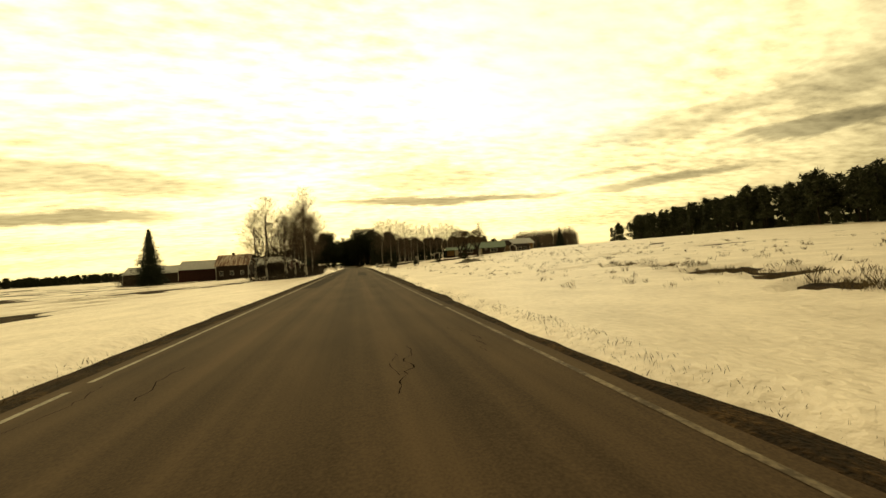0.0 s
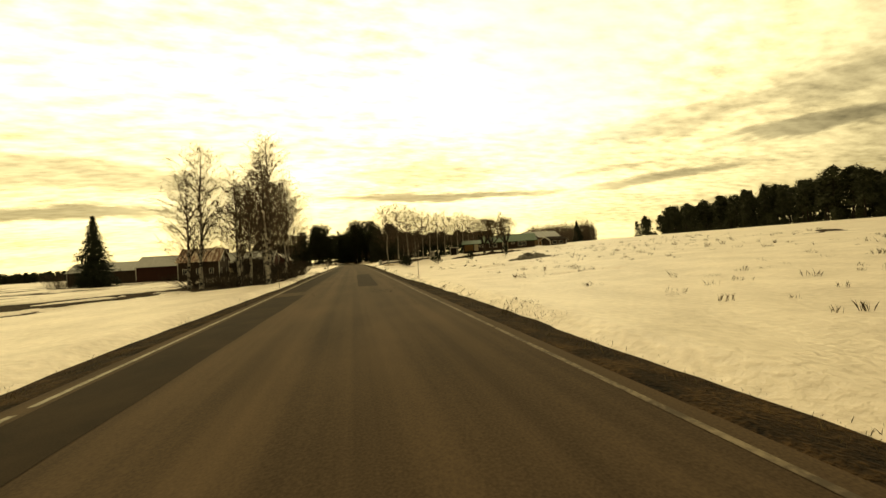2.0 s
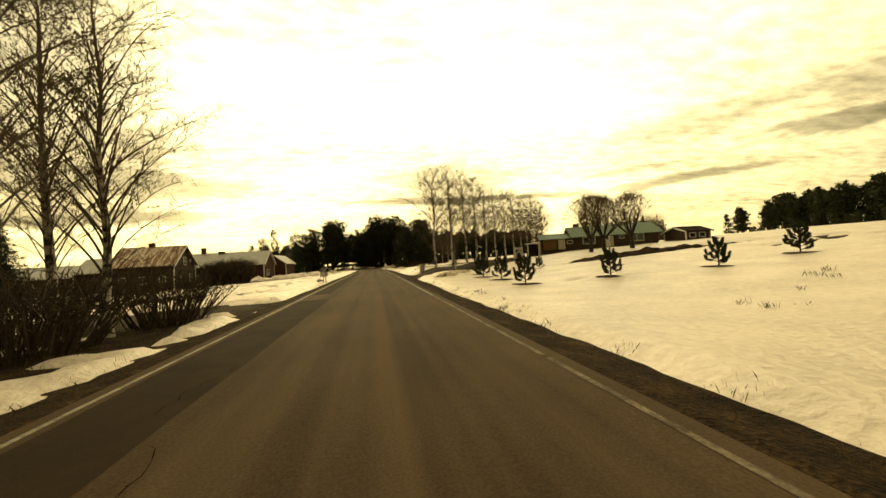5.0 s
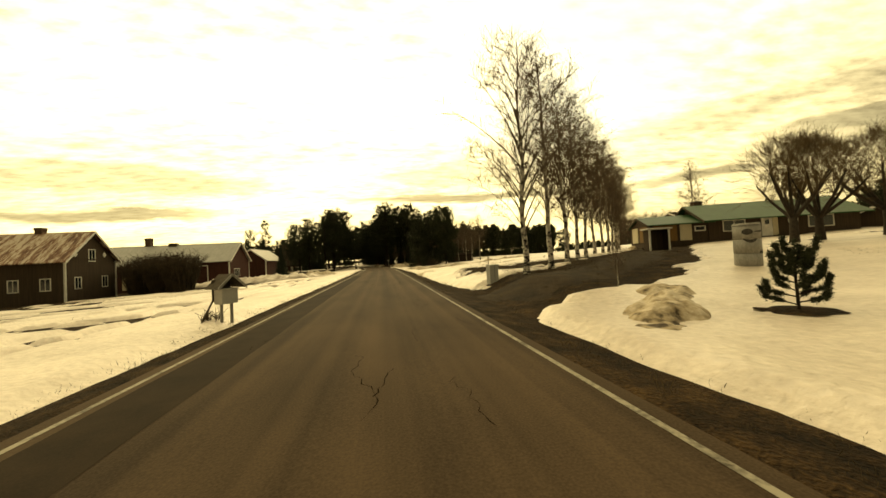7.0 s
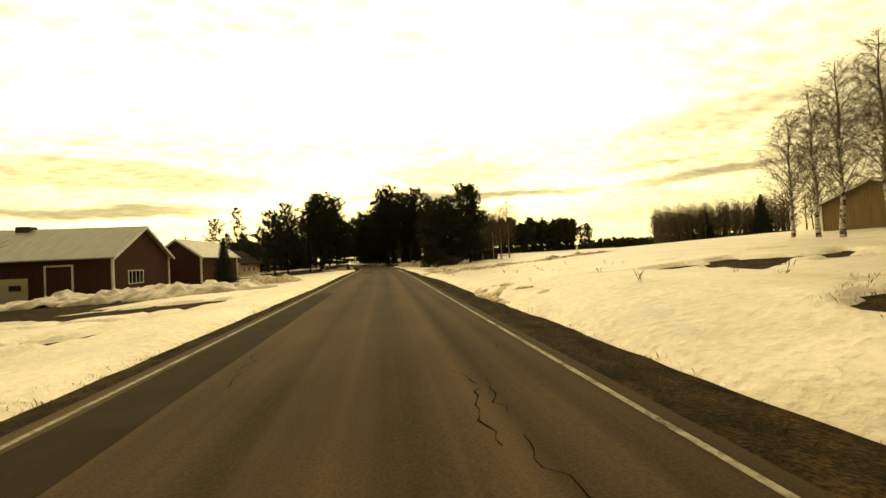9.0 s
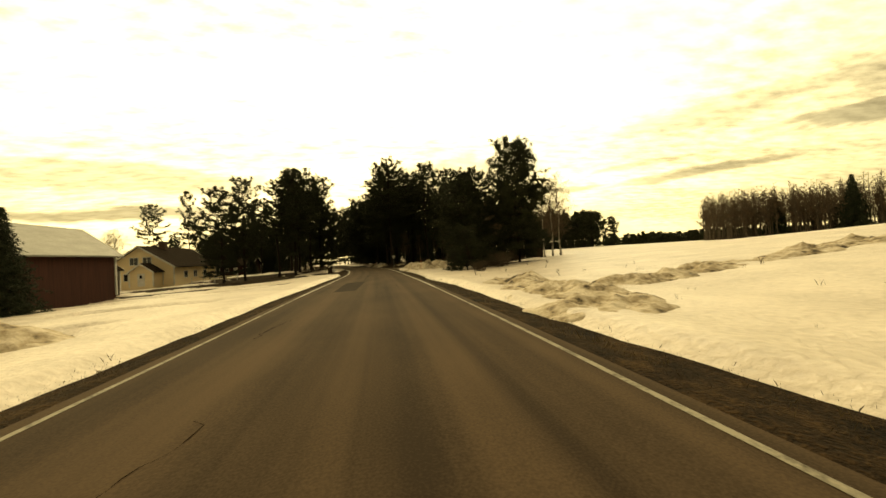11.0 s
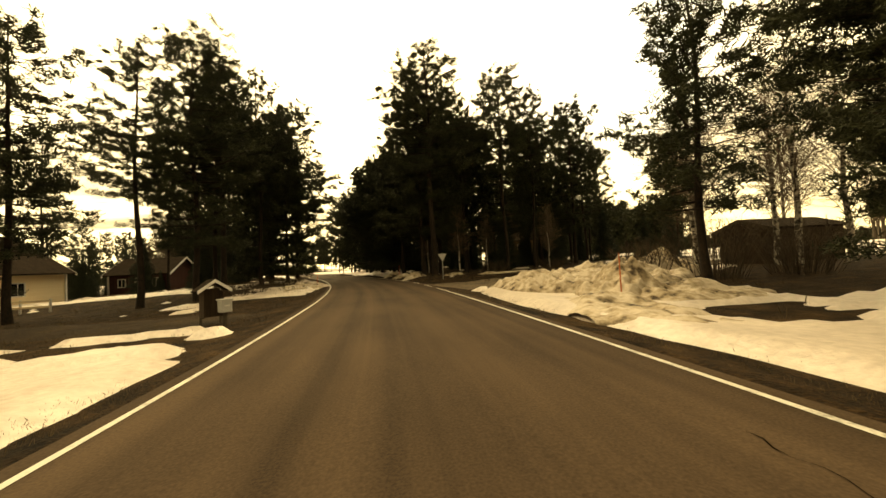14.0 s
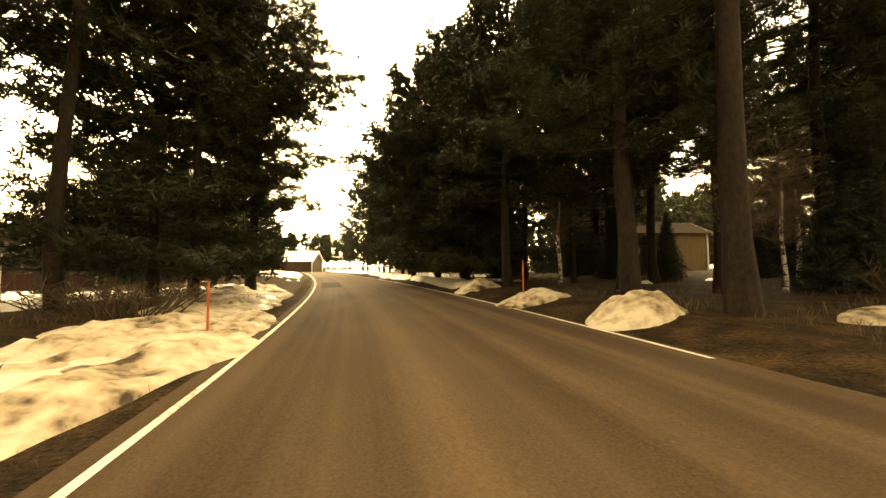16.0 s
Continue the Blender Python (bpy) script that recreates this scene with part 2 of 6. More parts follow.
M["fresh_paint"] = material("road_paint", (0.30, 0.28, 0.24), (0.66, 0.62, 0.54), 2.6, 22, 0.7, 0.1, world=True, contrast=(0.36, 0.50), dist=0.003)
M["twig"] = material("birch_twigs", (0.075, 0.052, 0.036), (0.17, 0.118, 0.082), 1.5, 20, 0.85, 0.0)
M["limb"] = material("birch_limbs", (0.05, 0.038, 0.028), (0.16, 0.13, 0.10), 4, 25, 0.85, 0.3)
M["birch_bark"] = material("birch_bark", (0.025, 0.02, 0.016), (0.55, 0.50, 0.44), 1.7, 7, 0.75, 0.8, stretch=(1, 1, 2.0), contrast=(0.45, 0.52), dist=0.02)
M["pine_bark"] = material("pine_bark", (0.010, 0.0072, 0.005), (0.034, 0.021, 0.013), 3.5, 14, 0.9, 0.9, stretch=(1.6, 1.6, 0.5), dist=0.03)
M["needle"] = material("pine_needles", (0.013, 0.017, 0.008), (0.042, 0.048, 0.021), 0.6, 9, 0.7, 0.0, spec=0.25)
M["spruce_needle"] = material("spruce_needles", (0.012, 0.018, 0.010), (0.035, 0.045, 0.024), 0.6, 9, 0.7, 0.0, spec=0.25)
M["willow_bark"] = material("willow_bark", (0.020, 0.014, 0.010), (0.06, 0.045, 0.032), 4, 25, 0.9, 0.5)
M["willow_twig"] = material("willow_twigs", (0.065, 0.043, 0.024), (0.16, 0.11, 0.06), 1.2, 12, 0.85, 0.0)
M["bush"] = material("bare_shrub_twigs", (0.035, 0.025, 0.018), (0.10, 0.07, 0.045), 1.2, 12, 0.9, 0.0)
M["dry_grass"] = material("dry_grass", (0.035, 0.024, 0.012), (0.15, 0.105, 0.055), 0.7, 9, 0.9, 0.0, world=True)
M["red_board"] = material("red_painted_boards", (0.040, 0.014, 0.010), (0.080, 0.026, 0.018), 1.2, 5, 0.85, 0.5, stretch=(9, 9, 0.25), dist=0.02)
M["brown_board"] = material("brown_stained_boards", (0.035, 0.022, 0.014), (0.075, 0.048, 0.030), 1.2, 5, 0.85, 0.5, stretch=(9, 9, 0.25), dist=0.02)
M["yellow_board"] = material("pale_yellow_boards", (0.80, 0.63, 0.41), (0.87, 0.72, 0.50), 1.0, 6, 0.75, 0.4, stretch=(0.3, 0.3, 8), dist=0.015)
M["ochre_board"] = material("ochre_boards", (0.16, 0.085, 0.03), (0.26, 0.145, 0.055), 1.0, 6, 0.8, 0.4, stretch=(8, 8, 0.3), dist=0.015)
M["tan_board"] = material("tan_boards", (0.12, 0.078, 0.04), (0.20, 0.14, 0.08), 1.0, 6, 0.8, 0.4, stretch=(8, 8, 0.3), dist=0.015)
M["cream"] = material("cream_render", (0.50, 0.43, 0.30), (0.62, 0.55, 0.42), 1.0, 14, 0.85, 0.2)
M["white"] = material("white_painted_wood", (0.58, 0.56, 0.52), (0.78, 0.76, 0.72), 2, 18, 0.6, 0.1)
M["rust_roof"] = material("rusty_sheet_roof", (0.11, 0.042, 0.022), (0.55, 0.45, 0.36), 0.9, 5, 0.6, 0.4, stretch=(1.8, 0.35, 0.35), contrast=(0.42, 0.55), third=(0.48, (0.24, 0.115, 0.065)))
M["grey_roof"] = material("grey_sheet_roof", (0.25, 0.245, 0.23), (0.36, 0.35, 0.33), 0.8, 8, 0.5, 0.3, metal=0.2, stretch=(3, 1, 1))
M["green_roof"] = material("green_sheet_roof", (0.014, 0.052, 0.018), (0.026, 0.085, 0.030), 0.8, 8, 0.5, 0.3, stretch=(3, 1, 1))
M["dark_roof"] = material("dark_tile_roof", (0.016, 0.0105, 0.007), (0.034, 0.023, 0.016), 1.2, 9, 1.0, 0.6, spec=0.05, stretch=(1, 3, 3))
M["concrete"] = material("weathered_concrete", (0.22, 0.21, 0.19), (0.40, 0.38, 0.35), 1.6, 16, 0.9, 0.5, stretch=(1, 1, 0.5))
M["brick"] = material("chimney_brick", (0.06, 0.035, 0.025), (0.14, 0.085, 0.06), 4, 20, 0.9, 0.5)
M["grey_plastic"] = material("light_grey_cabinet", (0.42, 0.41, 0.38), (0.54, 0.52, 0.48), 2, 20, 0.55, 0.1)
M["dark_wood"] = material("dark_weathered_wood", (0.04, 0.03, 0.02), (0.10, 0.075, 0.05), 3, 16, 0.85, 0.4, stretch=(3, 3, 0.5))
M["metal"] = material("galvanised_steel", (0.28, 0.28, 0.27), (0.42, 0.42, 0.40), 4, 30, 0.45, 0.1, metal=0.7)
M["orange"] = material("orange_plastic_stake", (0.50, 0.09, 0.03), (0.62, 0.14, 0.05), 4, 30, 0.5, 0.0)
M["stake"] = material("wooden_stake", (0.10, 0.07, 0.04), (0.20, 0.15, 0.09), 4, 30, 0.8, 0.2)
M["sign_yellow"] = material("yellow_sign_face", (0.62, 0.48, 0.10), (0.70, 0.55, 0.14), 4, 30, 0.4, 0.0)
M["sign_red"] = material("red_sign_border", (0.42, 0.04, 0.03), (0.50, 0.06, 0.04), 4, 30, 0.4, 0.0)
M["dark_paint"] = material("faded_dark_paint", (0.03, 0.028, 0.025), (0.08, 0.07, 0.06), 5, 25, 0.85, 0.0)
M["stone"] = material("field_stone", (0.07, 0.06, 0.05), (0.22, 0.20, 0.17), 1.2, 10, 0.9, 0.6)


def make_glass():
    m = bpy.data.materials.new("window_glass")
    m.use_nodes = True
    p = m.node_tree.nodes["Principled BSDF"]
    p.inputs["Base Color"].default_value = (0.02, 0.022, 0.024, 1)
    p.inputs["Roughness"].default_value = 0.06
    p.inputs["Specular IOR Level"].default_value = 0.8
    return m


M["glass"] = make_glass()


# ---- mesh helpers ----
def mesh_of(name, verts, faces, mat, smooth=False):
    me = bpy.data.meshes.new(name)
    me.from_pydata([tuple(v) for v in verts], [], faces)
    me.update()
    if smooth:
        me.polygons.foreach_set("use_smooth", [True] * len(me.polygons))
    for mm in (mat if isinstance(mat, (list, tuple)) else [mat]):
        me.materials.append(mm)
    return me


def thing(name, label, category, at=(0, 0, 0), rz=0.0, group="", kind=""):
    ob = new(name)
    ob.empty_display_size = 0.2
    ob.matrix_basis = pose(*at, 0, 0, rz)
    return tagged(ob, label, category, group, kind)


def part(name, verts, faces, mat, parent, label="", smooth=False):
    ob = new(name, mesh_of(name, verts, faces, mat, smooth))
    ob.parent = parent
    if label:
        tagged(ob, label)
    return ob


def box(lo, hi):
    x0, y0, z0 = lo
    x1, y1, z1 = hi
    v = [(x0, y0, z0), (x1, y0, z0), (x1, y1, z0), (x0, y1, z0), (x0, y0, z1), (x1, y0, z1), (x1, y1, z1), (x0, y1, z1)]
    f = [(0, 3, 2, 1), (4, 5, 6, 7), (0, 1, 5, 4), (1, 2, 6, 5), (2, 3, 7, 6), (3, 0, 4, 7)]
    return v, f


def join(*vf):
    V, F = [], []
    for v, f in vf:
        o = len(V)
        V += list(v)
        F += [tuple(i + o for i in q) for q in f]
    return V, F


def chamfer_box(lo, hi, c=0.02):
    bm = bmesh.new()
    v, f = box(lo, hi)
    vs = [bm.verts.new(p) for p in v]
    for q in f:
        bm.faces.new([vs[i] for i in q])
    bmesh.ops.bevel(bm, geom=list(bm.edges), offset=c, segments=2, affect="EDGES", profile=0.6)
    bm.verts.index_update()
    out = [tuple(p.co) for p in bm.verts], [tuple(p.index for p in q.verts) for q in bm.faces]
    bm.free()
    return out


def tube(V, F, pts, radii, sides, cap=True):
    """A tapered tube along points, added to V and F."""
    base = len(V)
    n = len(pts)
    up = Vector((0.31, 0.17, 0.93))
    for i, p in enumerate(pts):
        d = (pts[min(i + 1, n - 1)] - pts[max(i - 1, 0)])
        if d.length < 1e-6:
            d = Vector((0, 0, 1))
        d.normalize()
        a = d.cross(up if abs(d.dot(up)) < 0.95 else Vector((1, 0, 0))).normalized()
        b = d.cross(a)
        r = radii[i]
        for k in range(sides):
            w = 2 * math.pi * k / sides
            V.append(p + a * (r * math.cos(w)) + b * (r * math.sin(w)))
    for i in range(n - 1):
        for k in range(sides):
            k2 = (k + 1) % sides
            F.append((base + i * sides + k, base + i * sides + k2, base + (i + 1) * sides + k2, base + (i + 1) * sides + k))
    if cap:
        F.append(tuple(base + (n - 1) * sides + k for k in range(sides)))


def cylinder(r0, r1, z0, z1, n=20, x=0, y=0):
    v = [(x + r * math.cos(2 * math.pi * k / n), y + r * math.sin(2 * math.pi * k / n), z) for r, z in ((r0, z0), (r1, z1)) for k in range(n)]
    f = [(k, (k + 1) % n, n + (k + 1) % n, n + k) for k in range(n)] + [tuple(range(n - 1, -1, -1)), tuple(range(n, 2 * n))]
    return v, f


# ---- the lie of the land ----
CY = np.array([-2600, -60, 140, 157, 177, 189, 197, 204, 213, 225, 240, 257, 280, 320, 400, 2600], float)
CX = np.array([-0.56, -0.56, -0.56, -0.85, -1.3, -2.15, -3.2, -4.55, -6.75, -10.3, -15.4, -21.5, -30.4, -47.5, -85, -1100], float)
PY = np.array([-2600, 0, 20, 40, 60, 80, 100, 120, 140, 152, 160, 175, 185, 198, 220, 2600], float)
PZ = np.array([-0.04, -0.04, -0.01, 0.03, 0.08, 0.10, 0.10, 0.05, 0.02, 0.0, -0.08, -0.23, -0.24, -0.22, -0.20, -0.18], float)
_gy = np.arange(-60, 420, 1.0)
_ker = np.hanning(17); _ker /= _ker.sum()
_cx = np.convolve(np.pad(np.interp(_gy, CY, CX), 8, mode="reflect", reflect_type="odd"), _ker, "valid")
_pz = np.convolve(np.pad(np.interp(_gy, PY, PZ), 8, mode="edge"), _ker, "valid")
HALF = 3.08                                    # from the road's middle to its edge lines


def middle(y):
    y = np.asarray(y, float)
    return np.where((y > -60) & (y < 419), np.interp(y, _gy, _cx), np.interp(y, CY, CX))


def profile(y):
    return np.interp(y, _gy, _pz)


def hash2(ix, iy, seed):
    h = (ix.astype(np.int64) * 374761393 + iy.astype(np.int64) * 668265263 + seed * 982451653) & 0x7FFFFFFF
    h = ((h ^ (h >> 13)) * 1274126177) & 0x7FFFFFFF
    return ((h ^ (h >> 16)) & 0xFFFF) / 65535.0


def vnoise(x, y, seed=0):
    """Smooth value noise in -1..1."""
    x, y = np.asarray(x, float), np.asarray(y, float)
    ix, iy = np.floor(x), np.floor(y)
    fx, fy = x - ix, y - iy
    fx, fy = fx * fx * (3 - 2 * fx), fy * fy * (3 - 2 * fy)
    a, b = hash2(ix, iy, seed), hash2(ix + 1, iy, seed)
    c, d = hash2(ix, iy + 1, seed), hash2(ix + 1, iy + 1, seed)
    return 2 * ((a * (1 - fx) + b * fx) * (1 - fy) + (c * (1 - fx) + d * fx) * fy) - 1


def fbm(x, y, seed=0, octaves=4):
    s, a = 0.0, 0.5
    for o in range(octaves):
        s = s + a * vnoise(x * 2 ** o + 17.3 * o, y * 2 ** o - 9.1 * o, seed + o)
        a *= 0.5
    return s


def step(a, b, x):
    t = np.clip((x - a) / (b - a), 0, 1)
    return t * t * (3 - 2 * t)


def land(x, y):
    """Height of the ground."""
    x, y = np.asarray(x, float), np.asarray(y, float)
    u = x - middle(y)
    z = profile(np.clip(y, -60, 418))
    side = np.abs(u)
    z = z - 0.16 * step(3.3, 4.6, side)
    z = z + 0.08 * fbm(x * 0.22, y * 0.22, 3) * step(4.5, 9, side)
    z = z - np.clip(0.030 * np.clip(-u - 7, 0, None), 0, 1.25)
    z = z + 6.0 * (1 - np.exp(-np.clip(u - 11, 0, None) * 0.075 / 6.0)) * (1 - 0.75 * step(150, 210, y)) * (0.62 + 0.38 * step(20, 80, y))
    z = z + 0.45 * np.where(u > 0, step(3.4, 4.8, u), step(4.5, 9, side)) * step(197, 204, y) * (y < 330)
    z = z + 0.80 * step(4.6, 8.0, u) * step(88, 98, y - 0.6 * np.clip(u - 8, 0, 30)) * (1 - step(116, 140, y)) * (1 - 0.7 * step(16, 30, u))
    z = z - 0.05 * (side < 3.5)
    far = step(300, 900, np.hypot(x, y - 80))
    return z + far * (4.0 * vnoise(x / 400, y / 400, 8))


# bare places in the snow: x, y, half length across, half length along, amount
BARE = [(-13, 66, 8, 15, 1.0), (-9, 56, 4.5, 5, 1.0), (-8, 76.5, 6, 3.2, 1.0), (-17, 77, 9, 2.4, 1.0),
        (8.9, 108.2, 2.8, 5.4, 1.0), (13.5, 109.4, 4.6, 3.0, 0.9), (30, 88, 9, 2.8, 1.0), 
        (17.5, 21.5, 1.3, 1.0, 0.8), (17.2, 18, 1.5, 0.9, 0.8), (15.8, 13.5, 1.7, 1.2, 0.8), (14.6, 10.5, 1.7, 1.0, 0.7), (13, 8, 1.6, 0.9, 0.7), (-8, 185.5, 6, 4.4, 1.0), (-18, 186, 9, 9, 0.9), (-30, 188, 9, 3, 0.9),
        (-8, 190.5, 6, 6.0, 1.0), (6, 201.5, 6, 3, 1.0), (10, 197.5, 16, 4.8, 1.0), (2.5, 195, 4, 5.5, 1.0), (16, 204, 20, 4, 0.7), (16, 177, 5, 4, 0.8), (9, 188, 4.5, 3.2, 0.5), (17.5, 187.5, 8.5, 4.0, 1.0), (25, 191, 9, 6, 0.9), (7.4, 179.3, 2.2, 1.3, 1.0), (13.5, 182.2, 5.5, 1.8, 1.0), (16, 184.2, 6.5, 2.6, 1.0), (9.2, 169.4, 1.8, 0.8, 1.0), (11.5, 172.5, 2.4, 1.0, 0.9), (13.5, 166.8, 2.2, 0.7, 0.8),
        (19.5, 58.6, 2.4, 1.2, 0.9), (-38, 125, 8, 1.6, 0.7), (-36, 143, 9, 1.4, 0.7), (-33, 118, 12, 1.5, 0.6),
        (24, 228, 26, 20, 0.9), (-34, 232, 20, 28, 0.75), (-16, 226, 8, 14, 0.7), (6, 225, 8, 16, 0.9), (9, 212, 8, 6, 1.0), (22, 214, 14, 9, 1.0), (0.8, 212, 4, 9, 1.0), (8, 204, 10, 4, 1.0), (-13.5, 206.5, 3.6, 5.0, 1.0),
        (-21, 195.5, 11, 7.5, 1.0), (-6.3, 183.3, 2.0, 1.5, 1.0), (-5.0, 180.8, 1.2, 1.6, 0.9), (2.9, 200.5, 4.6, 2.8, 1.2), (5.0, 199.0, 2.0, 1.6, 1.2)]
DRIVE = [(2.5, 95.4), (8, 97.2), (14.5, 101.5), (22, 109), (38, 124)]


def snow_depth(x, y):
    x, y = np.asarray(x, float), np.asarray(y, float)
    u = x - middle(y)
    d = 0.13 + 0.06 * fbm(x * 0.13, y * 0.13, 21) + 0.022 * fbm(x * 0.9, y * 0.9, 5, 3)
    edge_r = 4.02 + 0.33 * step(18, 48, y) + 0.45 * step(80, 100, y) * (1 - step(128, 150, y)) + 0.30 * vnoise(y * 0.12, 0 * y, 31) + 0.22 * fbm(y * 0.9, 0 * y + 0.5, 33, 3)
    edge_l = 4.20 + 0.18 * vnoise(y * 0.12, 0 * y, 41) + 0.14 * fbm(y * 0.9, 0 * y + 0.5, 43, 3)
    edge = np.where(u > 0, edge_r, edge_l)
    a = np.abs(u)
    d = d + 0.08 * step(0, 0.5, a - edge) * (1 - step(0.6, 2.2, a - edge))
    d = np.where(a < edge + 0.35, np.minimum(d, (a - edge) * 0.45), d)
    wob = 0.50 * fbm(x * 0.30, y * 0.30, 51) + 0.55 * fbm(x * 0.45, y * 2.3, 52, 3) + 0.50 * fbm(x * 0.8, y * 2.9, 53, 2)
    for bx, by, rx, ry, amt in BARE:
        q = np.sqrt(((x - bx) / rx) ** 2 + ((y - by) / ry) ** 2) + wob
        d = d - 0.42 * amt * (1 - step(0.80, 1.12, q))
    for (ax, ay), (bx, by) in zip(DRIVE[:-1], DRIVE[1:]):
        t = np.clip(((x - ax) * (bx - ax) + (y - ay) * (by - ay)) / ((bx - ax) ** 2 + (by - ay) ** 2), 0, 1)
        q = np.hypot(x - ax - t * (bx - ax), y - ay - t * (by - ay)) + 1.3 * wob
        d = d - 0.42 * (1 - step(3.1, 3.9, q))
    # thin, thawing snow in strips on the fields left of the road
    strip = fbm(x * 0.045, y * 0.24, 61) + 0.25 * fbm(x * 0.3, y * 1.2, 62, 2)
    left = step(11, 22, -u) * (y < 190)
    d = d - 0.40 * left * step(-0.13, 0.05, strip)
    strip2 = fbm(x * 0.10, y * 0.5, 66) + 0.25 * fbm(x * 0.6, y * 1.7, 67, 2)
    d = d - 0.30 * step(6.5, 9, -u) * step(84, 92, y) * step(0.14, 0.22, strip2)
    for c0, hw in ((-8.2, 0.24), (-9.7, 0.28), (-12.5, 0.22), (-14.0, 0.25)):
        q = np.abs(u - c0 - 0.7 * vnoise(y * 0.05, 0 * y, 81) - (y - 100) * 0.010) / hw + 0.8 * fbm(x * 0.7, y * 0.35, 82, 3)
        d = d - 0.36 * (1 - step(0.6, 1.3, q)) * step(78, 86, y) * (1 - step(126, 136, y))
    right = step(7, 13, u) * (y < 132)
    d = d - 0.24 * right * step(0.36, 0.46, fbm(x * 0.16, y * 0.34, 71) + 0.3 * fbm(x * 0.9, y * 0.9, 72, 2))
    return np.maximum(d, -0.12)


def axis(spans):
    out = [spans[0][0]]
    for a, b, s in spans:
        n = max(1, int(round((b - a) / s)))
        out += list(a + (b - a) * (np.arange(n) + 1) / n)
    return np.array(out)


def sheet(name, us, ys, zfun, mat, keep=None, smooth=True):
    U, Y = np.meshgrid(us, ys)
    X = U + middle(Y)
    Z = zfun(X, Y)
    V = np.stack([X, Y, Z], -1).reshape(-1, 3)
    nu, ny = len(us), len(ys)
    i = np.arange((ny - 1) * (nu - 1))
    a = (i // (nu - 1)) * nu + i % (nu - 1)
    Q = np.stack([a, a + 1, a + nu + 1, a + nu], -1)
    if keep is not None:
        Q = Q[keep(V[Q].mean(1), V, Q)]
        used = np.unique(Q)
        remap = np.zeros(len(V), int)
        remap[used] = np.arange(len(used))
        V, Q = V[used], remap[Q]
    me = bpy.data.meshes.new(name)
    me.from_pydata(V.tolist(), [], Q.tolist())
    if smooth:
        me.polygons.foreach_set("use_smooth", [True] * len(me.polygons))
    me.materials.append(mat)
    return new(name, me)


ground_us = axis([(-2400, -400, 160), (-400, -80, 20), (-80, -30, 4), (-30, -4, 0.8), (-4, 4, 0.5), (4, 30, 0.8), (30, 80, 4), (80, 400, 20), (400, 2400, 160)])
ground_ys = axis([(-2200, -200, 160), (-200, -20, 12), (-20, 260, 1.0), (260, 420, 5), (420, 2600, 130)])
ground = tagged(sheet("ground", ground_us, ground_ys, lambda x, y: land(x, y) - 0.03, M["ground"]), "brown soil with flattened dead grass", "ground", kind="structure")


def snow_sheet(name, us, ys, label):
    store = {}

    def height(x, y):
        store["d"] = snow_depth(x, y)
        return land(x, y) + store["d"]
    ob = sheet(name, us, ys, height, M["snow"], lambda mid, V, Q: store["d"].reshape(-1)[Q].max(1) > -0.03)
    return tagged(ob, label, "snow", kind="stuff")


snow_sheet("snow_cover", axis([(3.3, 9, 0.22), (9, 26, 0.40), (26, 44, 0.9)]), axis([(-6, 84, 0.36), (84, 124, 0.24), (124, 230, 0.36), (230, 300, 1.2)]), "thin old snow over the field beside the road")
snow_sheet("snow_cover", axis([(-44, -26, 0.9), (-26, -9, 0.40), (-9, -3.3, 0.22)]), axis([(-6, 84, 0.36), (84, 124, 0.24), (124, 230, 0.36), (230, 300, 1.2)]), "patchy thawing snow over the field and lawns")
snow_sheet("snow_cover", axis([(44, 120, 4), (120, 400, 12)]), axis([(-60, 300, 3), (300, 700, 20)]), "wide snow field rising towards the woods")
snow_sheet("snow_cover", axis([(-400, -120, 12), (-120, -44, 2.5)]), axis([(-60, 300, 2), (300, 700, 20)]), "patchy snow on the flat fields")


# ---- road ----
def strip_mesh(name, u0, u1, y0, y1, lift, mat, dy=1.0, nu=2, crown=True):
    ys = axis([(y0, y1, dy)])
    us = np.linspace(u0, u1, nu)
    U, Y = np.meshgrid(us, ys)
    U = U + 0.28 * step(188, 203, Y) * np.clip(U / HALF, 0, 1.2)
    X = U + middle(Y)
    Z = profile(Y) - 0.018 * np.abs(U) * crown + 0.03 + lift
    V = np.stack([X, Y, Z], -1).reshape(-1, 3)
    i = np.arange((len(ys) - 1) * (nu - 1))
    a = (i // (nu - 1)) * nu + i % (nu - 1)
    return V.tolist(), np.stack([a, a + 1, a + nu + 1, a + nu], -1).tolist()


road = tagged(new("road", mesh_of("road", *strip_mesh("road", -3.34, 3.34, -60, 415, 0, M["asphalt"], 1.0, 13), M["asphalt"], True)),
              "grey-brown worn asphalt road with cracked edges", "road", kind="structure")
_co = np.empty(len(road.data.vertices) * 3); road.data.vertices.foreach_get("co", _co); _co = _co.reshape(-1, 3)
_co[:, 0] -= middle(_co[:, 1]); _co[:, 2] = 0
road.data.attributes.new("lane", "FLOAT_VECTOR", "POINT").data.foreach_set("vector", _co.ravel())
rnd = random.Random(5)


def line_piece(u, y0, y1, w=0.085):
    fresh = y0 > 148
    return part("edge_line", *strip_mesh("edge_line", u - w / 2, u + w / 2, y0, y1, 0.005, None, 1.0), M["fresh_paint" if fresh else "faint_paint" if u > 0 and y0 < 66 else "paint"], road, "white edge line" if fresh else "worn white edge line")


